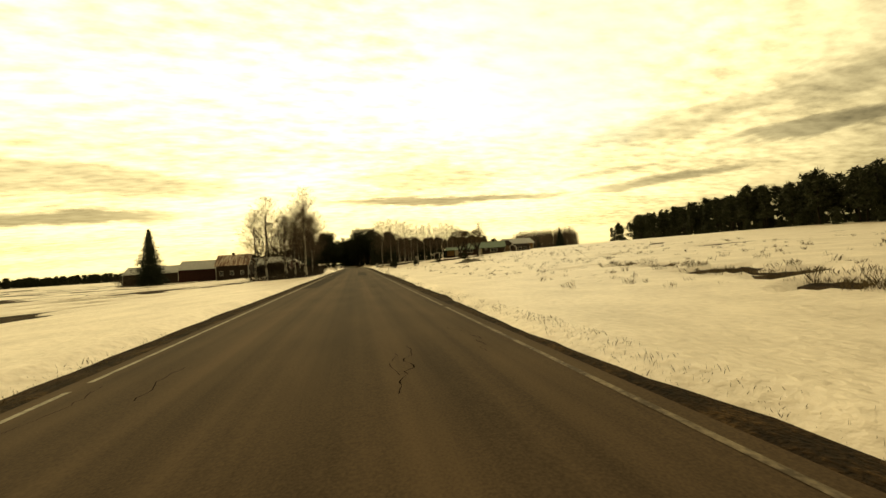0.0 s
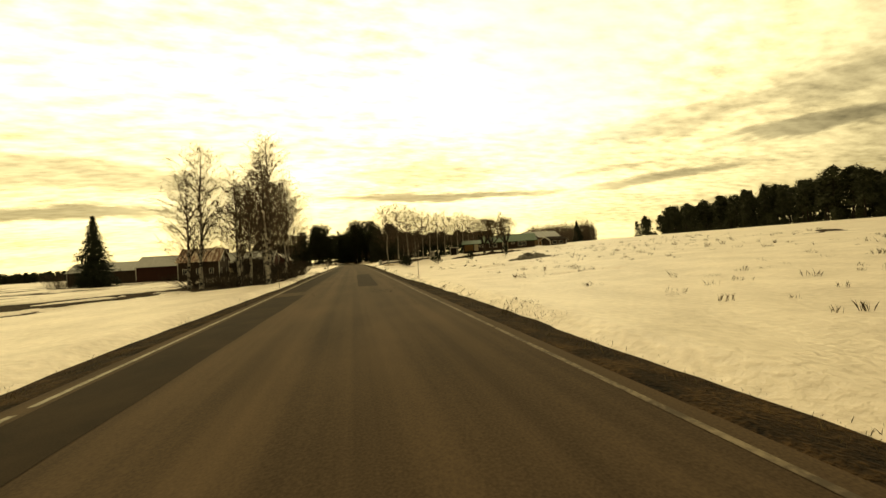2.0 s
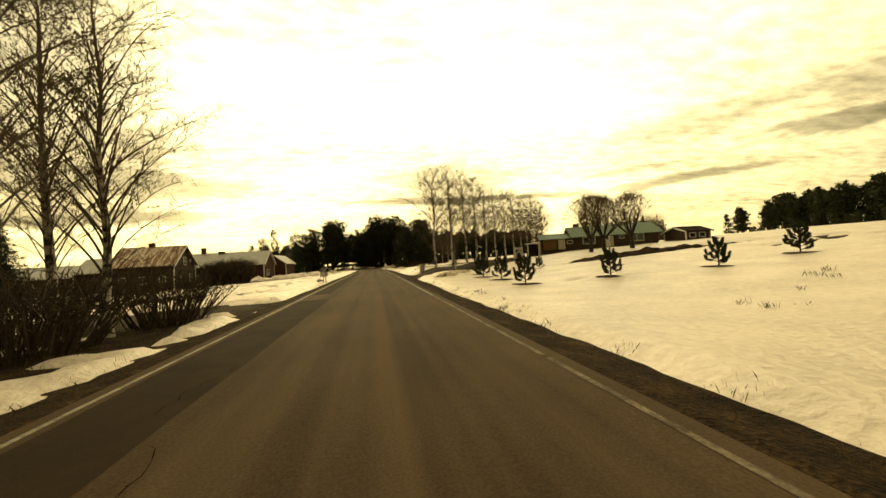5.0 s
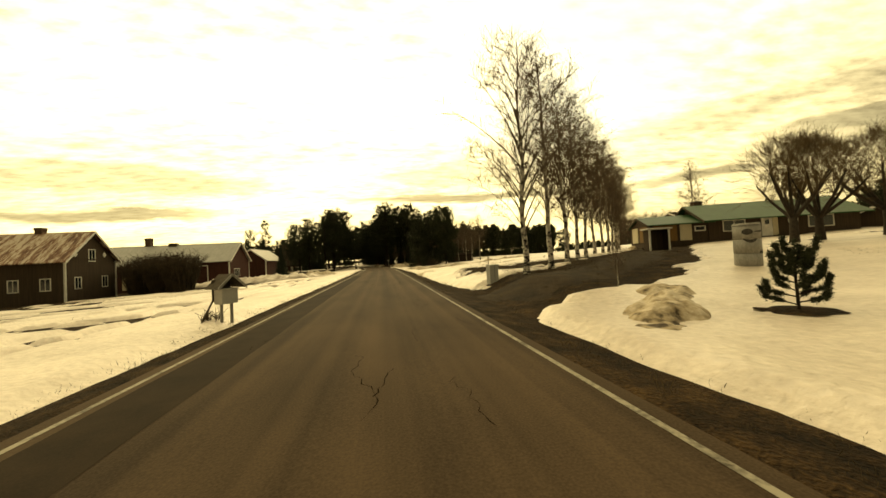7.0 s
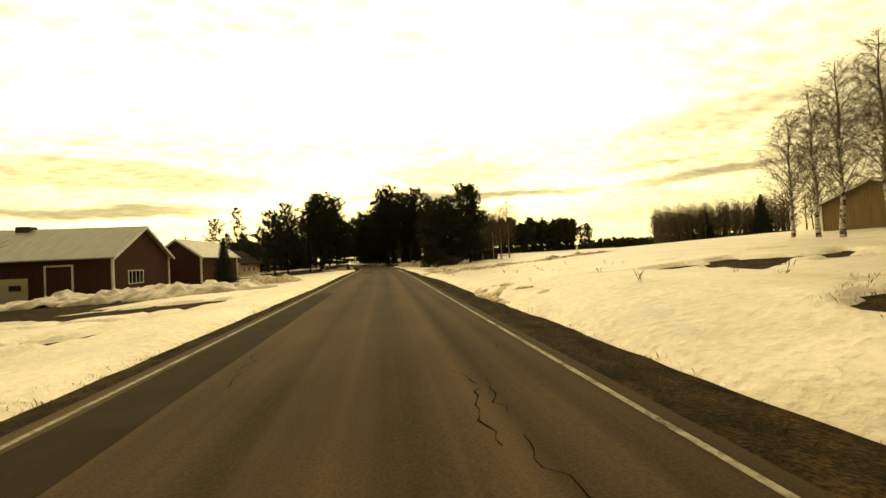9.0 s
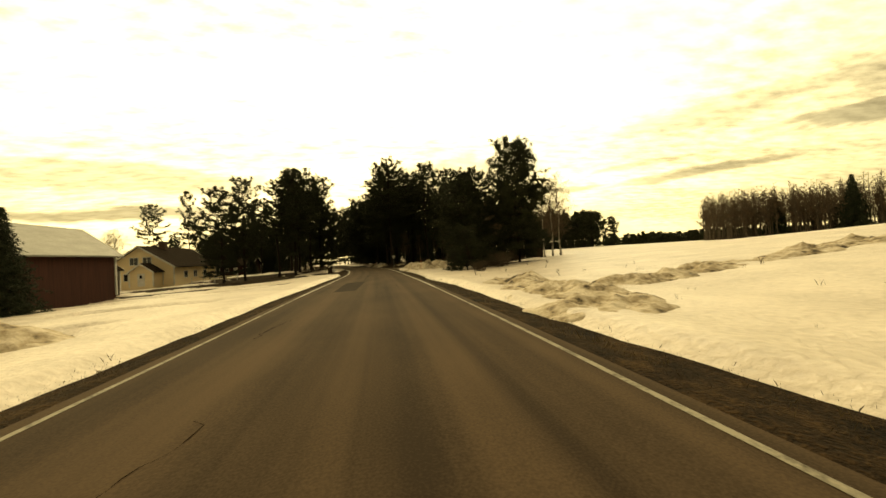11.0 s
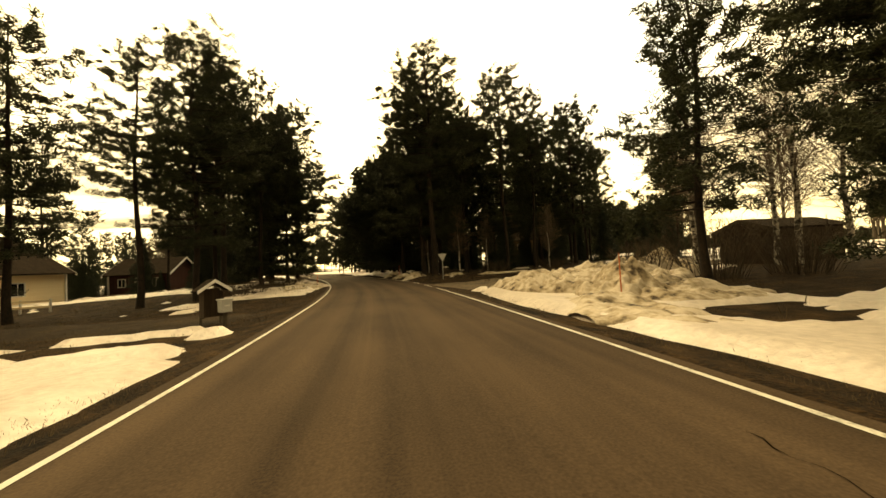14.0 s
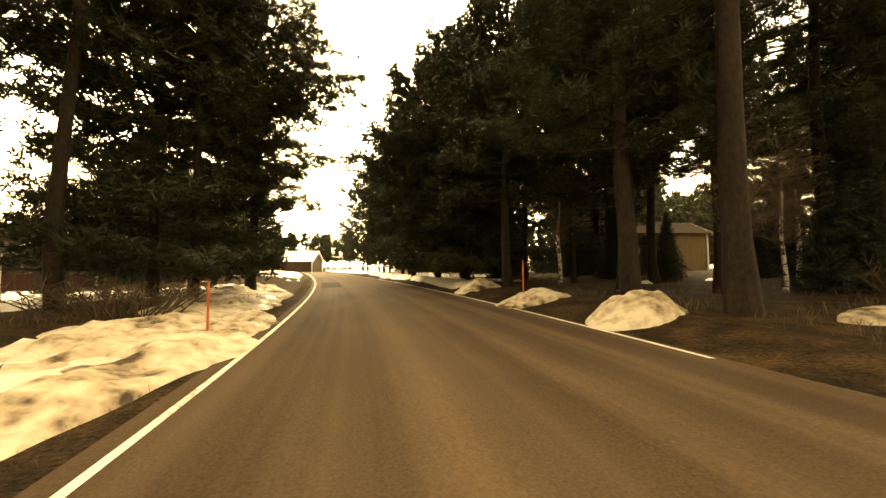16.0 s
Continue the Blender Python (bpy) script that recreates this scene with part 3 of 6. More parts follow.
for side in (-1, 1):
    y = -20.0
    while y < 330:
        ln = rnd.uniform(7, 16)
        if side > 0 and 192.3 < y + ln and y < 201:
            if y < 192:
                line_piece(side * HALF, y, 192.3)
            for a in (193.9, 198.0):
                line_piece(side * HALF, a, a + 2.4)
            y = 202.2
            continue
        line_piece(side * HALF, y, y + ln)
        y += ln + (rnd.uniform(0.05, 0.4) if y < 70 else 0.0)


def patch(name, pts, y0, y1, label):
    """A repair of newer asphalt; pts gives its left and right side at both ends."""
    (l0, r0), (l1, r1) = pts
    ys = axis([(y0, y1, 1.0)])
    V, F = [], []
    for k, yy in enumerate(ys):
        t = (yy - y0) / (y1 - y0)
        wob = 0.012 * math.sin(yy * 1.9) + 0.008 * math.sin(yy * 5.3)
        for u in np.linspace(l0 + (l1 - l0) * t + wob, r0 + (r1 - r0) * t - wob, 5):
            V.append((u + float(middle(yy)), yy, float(profile(yy)) - 0.018 * abs(u) + 0.034))
    for k in range(len(ys) - 1):
        F += [(5 * k + j, 5 * k + j + 1, 5 * k + 6 + j, 5 * k + 5 + j) for j in range(4)]
    return part("repair_patch", V, F, M["asphalt_dark"], road, label)


patch("p", ((-2.95, -1.95), (-2.9, -1.6)), 25.5, 40.5, "darker asphalt repair along the edge")
patch("p", ((-2.95, -1.85), (-2.9, -1.5)), 42.2, 76, "darker asphalt repair along the edge")
patch("p", ((0.7, 1.75), (0.75, 1.9)), 42.7, 58, "dark rectangular asphalt repair")
patch("p", ((-2.9, -1.9), (-2.95, -2.0)), 79, 127, "darker asphalt repair along the edge")
patch("p", ((-1.75, -0.70), (-1.75, -0.45)), 150.8, 158.2, "dark rectangular asphalt repair")
patch("p", ((-0.62, -0.54), (-0.55, -0.47)), 161, 170, "narrow dark joint along the road")
patch("p", ((-2.7, -1.4), (-2.6, -1.3)), 219, 226, "dark rectangular asphalt repair")


def crack(u, y0, y1, seed, w=0.010, drift=0.0):
    r = random.Random(seed)
    V, F = [], []
    ys = axis([(y0, y1, 0.12)])
    for k, yy in enumerate(ys):
        u += r.uniform(-0.10, 0.10) * (1.6 if r.random() < 0.25 else 0.6) + drift
        ww = w * r.uniform(0.15, 1.5)
        for s in (-ww, ww):
            V.append((u + s + float(middle(yy)), yy, float(profile(yy)) - 0.018 * abs(u) + 0.0365))
    for k in range(len(ys) - 1):
        F.append((2 * k, 2 * k + 1, 2 * k + 3, 2 * k + 2))
    part("crack", V, F, M["crack"], road, "dark crack in the asphalt")


for i, (u, y0, y1) in enumerate([(1.0, 5.2, 7.2), (1.5, 21, 23.2), (1.1, 37.5, 42.3), (2.1, 38, 42), (1.5, 38.5, 40.6), (-1.6, 38, 41), (0.3, 86.5, 89), (0.05, 105.5, 109), (1.35, 105.6, 108.4), (1.75, 105.8, 109.2), (1.6, 132, 135), (2.2, 72, 76), (1.7, 76, 80),
                                 (1.9, 94, 98), (1.6, 111, 113), (-2.2, 141, 143.5), (-0.2, 73, 75), (-1.3, 157.2, 159.5)]):
    crack(u, y0, y1, 100 + i, 0.007)
    crack(u + 0.15, y0 + 0.6, y0 + 1.6, 200 + i, 0.006, 0.03)
for i in range(40):
    crack(rnd.uniform(1.0, 2.8) * rnd.choice((1, 1, -1)), (a := rnd.uniform(0, 175)), a + rnd.uniform(0.6, 2.2), 300 + i, 0.005)

# gravel side roads: to the right at the junction, drives left and right
def side_road(name, pts, width, label, mat="gravel"):
    V, F = [], []
    n = 40
    P = [Vector(p) for p in pts]
    for k in range(n + 1):
        t = k / n * (len(P) - 1)
        i = min(int(t), len(P) - 2)
        f = t - i
        p = P[i].lerp(P[i + 1], f)
        d = (P[i + 1] - P[i]).normalized()
        nrm = Vector((-d.y, d.x))
        for s in np.linspace(-1, 1, 7):
            w = width * (1 + 0.9 * max(0.0, 1 - k / 7.0) ** 2) * (1 + 0.10 * math.sin(k * 1.3 + s))
            q = p + nrm * (w / 2 * s)
            z = float(land(q.x, q.y)) + 0.03 - 0.08 * abs(s) ** 3 - 0.12 * max(0.0, 1 - k / 3.0)
            V.append((q.x, q.y, z))
    for k in range(n):
        F += [(7 * k + j, 7 * k + j + 1, 7 * k + 8 + j, 7 * k + 7 + j) for j in range(6)]
    ob = new(name, mesh_of(name, V, F, M[mat], True))
    return tagged(ob, label, "side road", kind="structure")


side_road("side_road", [(0.1, 194.6), (4.5, 196), (14, 198), (30, 202), (60, 208), (110, 216)], 6.2, "muddy sandy gravel side road joining at a junction", "sand")
side_road("driveway", [(3.6, 95.6), (8, 97.2), (14.5, 101.5), (22, 109), (38, 124)], 4.0, "muddy gravel driveway along a birch row")
side_road("driveway", [(-5.0, 76.5), (-8, 76.6), (-16, 77), (-30, 79), (-48, 82)], 3.6, "bare gravel driveway leading off to the farm")
side_road("driveway", [(-6.8, 184.6), (-9, 185.4), (-16, 187.5), (-26, 189.5), (-40, 190.5)], 4.0, "muddy gravel driveway to a house yard")


# ---- trees ----
def ribbon(V, F, pts, w, r):
    """A thin flat twig along three points."""
    b = len(V)
    s = (pts[-1] - pts[0]).cross(Vector((r.uniform(-1, 1), r.uniform(-1, 1), r.uniform(-1, 1))))
    s = s.normalized() * w if s.length > 1e-6 else Vector((w, 0, 0))
    V += [pts[0] - s, pts[0] + s, pts[1] + s * 0.8, pts[1] - s * 0.8, pts[2]]
    F += [(b, b + 1, b + 2, b + 3), (b + 3, b + 2, b + 4)]


def birch_meshes(seed, h, start=0.2, spread=0.22, limbs=48, subs=11, twigs=12, droop=0.6, tw=0.0050, tlen=1.0, cap=True):
    r = random.Random(seed)
    TV, TF, LV, LF, WV, WF = [], [], [], [], [], []
    pts = [Vector((0, 0, -0.25))]
    lean = Vector((r.uniform(-.02, .02), r.uniform(-.02, .02), 0))
    n = 16
    for k in range(1, n + 1):
        z = h * k / n
        pts.append(Vector((lean.x * z + 0.06 * math.sin(k * 0.9 + seed), lean.y * z + 0.06 * math.cos(k * 0.7 + seed), z)))
    r0 = h * 0.0125
    rad = [r0 * 1.35] + [r0 * (1 - 0.93 * (k / n) ** 0.9) + 0.006 for k in range(1, n + 1)]
    cut = int(n * 0.62)
    tube(TV, TF, pts[:cut + 1], rad[:cut + 1], 10, cap)
    tube(LV, LF, pts[cut:], rad[cut:], 6, cap)

    def at(z):
        t = max(0.0, min(n - 0.001, z / h * n)); i = int(t)
        return pts[i].lerp(pts[i + 1], t - i) if i + 1 <= n else pts[n]
    for k in range(limbs):
        f = (k + r.uniform(0.2, 0.8)) / limbs
        z = h * (start + (0.97 - start) * f)
        az = k * 2.4 + r.uniform(-.5, .5)
        rel = (min(1.0, 0.60 + 1.8 * f) * 1.08 * (1 - f) ** 0.62 + 0.13) * r.uniform(0.7, 1.2)
        Ln = h * spread * rel
        n_sub, n_twig = max(2, round(subs * (0.25 + 0.95 * rel))), max(3, round(twigs * (0.42 + 0.62 * rel)))
        out = Vector((math.cos(az), math.sin(az), 0))
        d = (out * r.uniform(0.40, 0.75) + Vector((0, 0, 1))).normalized()
        p = at(z)
        lp = [p]
        seg = 6
        for s in range(seg):
            p = p + d * (Ln / seg)
            lp.append(p)
            d = (d + out * 0.10 + Vector((r.uniform(-.1, .1), r.uniform(-.1, .1), -0.10 * (s / seg)))).normalized()
        lr = [max(0.008, 0.0095 * Ln * (1 - s / (seg + 0.6))) for s in range(seg + 1)]
        tube(LV, LF, lp, lr, 4, cap)
        for j in range(n_sub):
            g = 0.22 + 0.78 * (j + r.random()) / n_sub
            i = min(seg - 1, int(g * seg))
            q = lp[i].lerp(lp[i + 1], g * seg - i)
            dd = (lp[i + 1] - lp[i]).normalized()
            sd = (dd * 0.7 + Vector((r.uniform(-1, 1), r.uniform(-1, 1), r.uniform(-.2, .6))).normalized() * 0.8).normalized()
            sl = Ln * r.uniform(0.22, 0.42) * (1.15 - 0.6 * g) + 0.15
            sp = [q, q + sd * sl * 0.5, q + sd * sl * 0.9 + Vector((0, 0, -0.10 * sl))]
            tube(WV, WF, sp, [tw * 1.5, tw * 1.2, tw * 0.8], 3, cap)
            for w in range(n_twig):
                b = sp[0].lerp(sp[2], r.uniform(0.15, 1.0))
                td = (sd * 0.8 + Vector((r.uniform(-1, 1), r.uniform(-1, 1), r.uniform(-.4, .6))) * 0.65).normalized()
                tl = tlen * r.uniform(0.35, 1.0) * (0.46 + 0.038 * h) * (0.55 + 0.45 * min(1.0, rel))
                e1 = b + td * tl * 0.55
                e2 = e1 + (td * 0.6 + Vector((0, 0, -droop))).normalized() * tl * 0.65
                ribbon(WV, WF, [b, e1, e2], tw, r)
    return (TV, TF), (LV, LF), (WV, WF)


def crown_part(limbs, leaves, mats, parent, label):
    """Limbs and twigs or needles as the one crown of a tree."""
    v, f = join(limbs, leaves)
    ob = part("crown", v, f, list(mats), parent, label)
    n = len(limbs[1])
    ob.data.polygons.foreach_set("material_index", [0] * n + [1] * (len(f) - n))
    return ob


def birch(seed, h, label, **kw):
    t, l, w = birch_meshes(seed, h, **kw)
    ob = thing("birch", label, "tree")
    part("trunk", *t, M["birch_bark"], ob, "white bark with dark marks", True)
    crown_part(l, w, (M["limb"], M["twig"]), ob, "bare limbs and drooping twigs")
    return ob


def plant(ob, x, y, rz, s=1.0, dz=0.0, sz=None):
    m = pose(x, y, float(land(x, y)) + dz, 0, 0, rz)
    c = copy_thing(ob, m)
    c.matrix_basis = m @ Matrix.Diagonal((s, s, s if sz is None else sz, 1))
    return c


def place(ob, x, y, rz, s=1.0, dz=0.0, sz=None):
    ob.matrix_basis = pose(x, y, float(land(x, y)) + dz, 0, 0, rz) @ Matrix.Diagonal((s, s, s if sz is None else sz, 1))
    return ob


B1 = birch(1, 14.0, "tall bare birch with white bark beside the road", spread=0.29, start=0.15, limbs=74)
B2 = birch(2, 12.5, "bare birch with fine drooping twigs", spread=0.31, limbs=68, start=0.15)
B3 = birch(3, 13.0, "slender bare birch with a narrow crown", spread=0.24, limbs=64, start=0.18)
B4 = birch(4, 11.0, "bare weeping birch with spreading twigs", spread=0.38, limbs=60, droop=1.1, start=0.14, subs=11, twigs=11, tlen=1.4)
first = {}


def birch_at(k, x, y, s, rz, group, dz=-0.02):
    src = (B1, B2, B3, B4)[k]
    if k not in first:
        first[k] = 1
        o = place(src, x, y, rz, s, dz)
    else:
        o = plant(src, x, y, rz, s, dz)
    return tagged(o, group=group)


for k, x, y, s, rz in [(1, -13.3, 59.6, 1.03, 0), (2, -7.1, 56.2, 0.88, 40), (2, -10.8, 61.5, 0.86, 80), (3, -11.9, 66.5, 0.98, 20), (0, -7.9, 60.6, 1.02, 200), (1, -9.4, 65.4, 1.0, 150),
                       (2, -9.2, 59.3, 0.78, 230), (3, -7.5, 66.8, 1.0, 300), (1, -15.8, 63.5, 0.92, 260), (3, -7.9, 71.0, 0.98, 30), (0, -9.9, 71.8, 0.86, 100)]:
    birch_at(k, x, y, s, rz, "birches in the roadside clump")
for k, x, y, s, rz in [(3, 7.2, 99.5, 1.10, 150), (2, 10.0, 102.2, 1.02, 10), (0, 12.6, 104.9, 0.92, 60), (1, 14.8, 107.2, 0.98, 190), (2, 17.1, 109.7, 0.92, 250), (0, 19.6, 112.3, 0.84, 310),
                       (1, 22.3, 115.0, 0.95, 20), (2, 25.1, 118.0, 0.98, 140), (1, 28.0, 121.2, 0.92, 200), (2, 31.0, 124.6, 1.0, 80), (0, 34.0, 128.6, 0.95, 120), (2, 37.0, 132.0, 1.0, 280), (1, 40.0, 136, 1.0, 330)]:
    birch_at(k, x, y, s, rz, "birches in the driveway row")
for k, x, y, s, rz in [(2, 47, 128, 0.95, 0), (3, -39, 232, 1.0, 20), (1, -52, 212, 0.9, 200), (2, -56, 216, 0.85, 100), (2, 15.5, 190.5, 1.0, 60), (3, 18.5, 193.5, 0.95, 10), (2, 20.5, 189.0, 1.1, 200),
                       (2, 29, 205, 1.05, 90), (2, 8.4, 94.15, 0.14, 40), (2, 4.6, 207.5, 0.55, 0), (2, 8.0, 209.4, 0.5, 60), (2, 2.0, 215, 0.6, 90), (2, 11.5, 212, 0.6, 200), (2, -1.5, 222, 0.6, 10), (2, 13.5, 205.8, 0.5, 300)]:
    birch_at(k, x, y, s, rz, "scattered birches")


def needle_puffs(centres, sizes, blades, seed, width=0.05, up=0.35):
    """Tufts of needle bundles: thin three-cornered blades out of each centre."""
    rg = np.random.RandomState(seed)
    C = np.repeat(np.asarray(centres, float), blades, 0)
    S = np.repeat(np.asarray(sizes, float), blades)
    D = rg.normal(size=C.shape)
    D[:, 2] = D[:, 2] * 0.75 + up
    D /= np.linalg.norm(D, axis=1)[:, None]
    side = np.cross(D, rg.normal(size=C.shape))
    side /= np.linalg.norm(side, axis=1)[:, None] + 1e-9
    ln = S * rg.uniform(0.6, 1.15, len(S))
    st = C + rg.normal(size=C.shape) * (S * 0.25)[:, None]
    w = (width * rg.uniform(0.7, 1.4, len(S)))[:, None] * side
    V = np.stack([st + w, st + D * ln[:, None], st - w], 1).reshape(-1, 3)
    F = np.arange(len(V)).reshape(-1, 3)
    return V.tolist(), F.tolist()


def pine_meshes(seed, h, start=0.18, spread=0.20, whorls=20, per=5, blades=20, puff=0.55, width=0.05, top=0.72, girth=0.0085, cap=True, fill=1.0, pads=True):
    r = random.Random(seed)
    TV, TF, LV, LF = [], [], [], []
    n = 14
    pts = [Vector((0, 0, -0.3))] + [Vector((0.10 * math.sin(k * 0.6 + seed), 0.10 * math.cos(k * 0.5 + 2 * seed), h * 0.985 * k / n)) for k in range(1, n + 1)]
    r0 = girth * h
    tube(TV, TF, pts, [r0 * 1.35] + [r0 * (1 - 0.92 * k / n) + 0.01 for k in range(1, n + 1)], 8, cap)
    C, S = [], []
    # irregular outline: some sides and heights stick out, some are open
    lobes = [(r.uniform(0, 6.28), r.uniform(0, 1), r.uniform(-0.7, 0.45)) for _ in range(14)]
    for k in range(whorls):
        f = (k + r.random() * 0.8) / whorls
        z = h * (start + (0.98 - start) * f)
        env = spread * h * ((0.72 + 0.75 * min(f, 0.38)) * math.sqrt(max(0.0, 1 - max(0.0, (f - 0.30) / 0.70) ** (2.0 * top))) + 0.05) + 0.12
        for j in range(per):
            az = 2 * math.pi * j / per + k * 1.1 + r.uniform(-.5, .5)
            wob = 1 + sum(a * max(0, math.cos(az - b)) * math.exp(-((f - c) / 0.10) ** 2) for b, c, a in lobes)
            ln = env * min(1.3, max(0.25, wob)) * r.uniform(0.5, 1.12)
            if r.random() < 0.15:
                continue
            out = Vector((math.cos(az), math.sin(az), 0))
            rise = -0.12 + 0.75 * f
            p0 = Vector((0, 0, z))
            p1 = p0 + out * ln * 0.55 + Vector((0, 0, rise * ln * 0.30))
            p2 = p0 + out * ln + Vector((0, 0, rise * ln + 0.10 * ln))
            tube(LV, LF, [p0, p1, p2], [0.013 * ln + 0.010, 0.008 * ln + 0.008, 0.006], 4, cap)
            droop_z = r.gauss(0, 0.06) * ln
            if pads:
                # side twigs in a flat fan, each with tufts that point up, and a candle at the tip
                m = max(2, int((1.2 + ln * 1.5) * fill))
                for i in range(m):
                    t = 0.30 + 0.70 * (i + r.random()) / m
                    q = (p0.lerp(p1, t / 0.55) if t < 0.55 else p1.lerp(p2, (t - 0.55) / 0.45))
                    w = r.choice((-1, 1)) * r.uniform(0.4, 1.15)
                    sd = Vector((math.cos(az + w), math.sin(az + w), r.uniform(0.0, 0.35)))
                    sl = (0.34 * ln * (1.2 - 0.6 * t) + 0.22) * r.uniform(0.6, 1.15)
                    k2 = max(2, int(sl / (0.62 * puff)))
                    for e in range(k2):
                        c = q + sd * (sl * (0.25 + 0.75 * (e + r.random()) / k2))
                        C.append((c.x, c.y, c.z + r.gauss(0.03, 0.30 * puff) + droop_z)); S.append(puff * r.uniform(0.7, 1.15))
                for e in range(3):
                    C.append((p2.x + r.gauss(0, 0.06), p2.y + r.gauss(0, 0.06), p2.z + 0.30 * puff * e)); S.append(puff * r.uniform(0.7, 1.0))
                continue
            m = max(2, int((1.4 + ln * 1.25) * fill))
            for i in range(m):
                t = 0.42 + 0.58 * (i + r.random()) / m
                q = (p0.lerp(p1, t / 0.55) if t < 0.55 else p1.lerp(p2, (t - 0.55) / 0.45))
                sc = 0.24 * ln + 0.05
                q = q + Vector((r.gauss(0, 0.42) * sc, r.gauss(0, 0.42) * sc, r.gauss(0.05, 0.10) * sc))
                C.append(tuple(q)); S.append(puff * r.uniform(0.65, 1.2))
    for i in range(5):
        C.append((r.gauss(0, .06), r.gauss(0, .06), h * r.uniform(0.95, 1.0))); S.append(puff * 0.6)
    return (TV, TF), (LV, LF), needle_puffs(C, S, blades, seed, width, 0.6 if pads else 0.35)


def pine(seed, h, label, **kw):
    t, l, c = pine_meshes(seed, h, **kw)
    ob = thing("pine", label, "tree")
    part("trunk", *t, M["pine_bark"], ob, "reddish brown flaky bark", True)
    crown_part(l, c, (M["pine_bark"], M["needle"]), ob, "dark green needles in tufts")
    return ob


P_full = pine(11, 16.0, "dense dark green pine with branches near the ground", start=0.06, spread=0.25, whorls=38, per=8, blades=18, puff=0.36, width=0.026, fill=1.35, top=0.55)
P_mid = pine(12, 18.0, "tall dark pine with an uneven crown", start=0.20, spread=0.17, whorls=24, per=6, blades=17, puff=0.36, width=0.026, fill=1.3)
P_high = pine(13, 20.0, "tall pine with a bare lower trunk", start=0.42, spread=0.15, whorls=17, per=5, blades=18, puff=0.36, width=0.026, fill=1.3)
P_slim = pine(14, 18.0, "slender pine among others", start=0.40, spread=0.11, whorls=17, per=5, blades=17, puff=0.34, width=0.026, fill=1.2)
P_low = pine(15, 17.0, "broad pine with branches low down", start=0.08, spread=0.20, whorls=28, per=6, blades=18, puff=0.36, width=0.026, fill=1.25)
P_near = pine(17, 20.0, "tall pine with fine open branches and a bare lower trunk", start=0.42, spread=0.14, whorls=20, per=5, blades=40, puff=0.27, width=0.010, fill=1.4)
P_side = pine(18, 19.0, "tall pine by the bend with hanging side branches", start=0.20, spread=0.17, whorls=25, per=6, blades=40, puff=0.27, width=0.010, fill=1.4)
P_young = pine(16, 3.0, "young pine by the road", start=0.05, spread=0.33, whorls=14, per=6, puff=0.16, width=0.006, blades=40, fill=1.5)
used_pine = {}


def pine_at(src, x, y, h, rz, group="pines of the grove", wide=1.3):
    base = {"full": (P_full, 16.0), "mid": (P_mid, 18.0), "high": (P_high, 20.0), "slim": (P_slim, 18.0), "low": (P_low, 17.0), "young": (P_young, 3.0), "near": (P_near, 20.0), "side": (P_side, 19.0)}[src]
    s = h / base[1]
    if src not in used_pine:
        used_pine[src] = 1
        o = place(base[0], x, y, rz, s * wide, -0.03, s)
    else:
        o = plant(base[0], x, y, rz, s * wide, -0.03, s)
    return tagged(o, group=group)


# pines with known places
for k, x, y, h, rz in [("low", -24.0, 191, 14.5, 0), ("mid", -21.7, 193.1, 16.5, 90), ("side", -15.3, 198, 18.6, 30), ("mid", -17.6, 205.4, 18.0, 110), ("near", -17.5, 196, 16.5, 130), ("near", -15.6, 202.4, 19.5, 60), ("full", -15.0, 211.0, 16.5, 250), ("side", -13.6, 215.4, 21.0, 10),
                       ("side", 0.9, 207.0, 21.3, 80), ("side", 3.0, 211, 20.8, 220), ("full", -2.2, 219, 15.5, 300), ("side", 10.4, 210, 22.0, 150), ("mid", 19.4, 211.5, 19.6, 20), ("side", 15.6, 212.5, 18.5, 45), ("near", 7.0, 215, 20.0, 240),
                       ("low", 10.6, 177.2, 12.2, 60), ("low", 12.6, 178.4, 13.2, 300), ("mid", 10.8, 185, 15.0, 70), ("slim", 19.5, 184, 12.5, 190),
                       ("side", -5.9, 226.8, 16.6, 200), ("mid", -1.0, 213.5, 19.0, 75), ("full", -4.0, 221.5, 15.6, 40), ("low", -6.5, 236, 14.5, 200), ("slim", 30.4, 209.6, 14.5, 0), ("slim", 33.0, 211.5, 13.5, 140), ("low", 8.1, 223, 23.0, 330)]:
    pine_at(k, x, y, h, rz)
pine_at("full", 16.9, 175.0, 15.4, 110, wide=1.15)
for x, y, h, rz in [(8.9, 169.9, 4.6, 90), (7.2, 169.3, 2.2, 10), (11.6, 172.2, 3.4, 40)]:
    pine_at("young", x, y, h, rz, "young pines by the road")
# the woods on both sides of the bend
rw = random.Random(77)


def wood(n, x0, x1, y0, y1, kinds, hs, gap=2.6, group="pines of the wood", ok=lambda x, y: True):
    done, tries = [], 0
    while len(done) < n and tries < n * 40:
        tries += 1
        x, y = rw.uniform(x0, x1), rw.uniform(y0, y1)
        if abs(x - float(middle(y))) < 6.3 or any((x - a) ** 2 + (y - b) ** 2 < gap * gap for a, b in done) or not ok(x, y):
            continue
        done.append((x, y))
        kind, h, rz = rw.choice(kinds), rw.uniform(*hs), rw.uniform(0, 360)
        if not (-38.2 < x < -28.0 and 216.5 < y < 227.0):   # the red cottage's yard
            pine_at(kind, x, y, h, rz, group, 1.0)


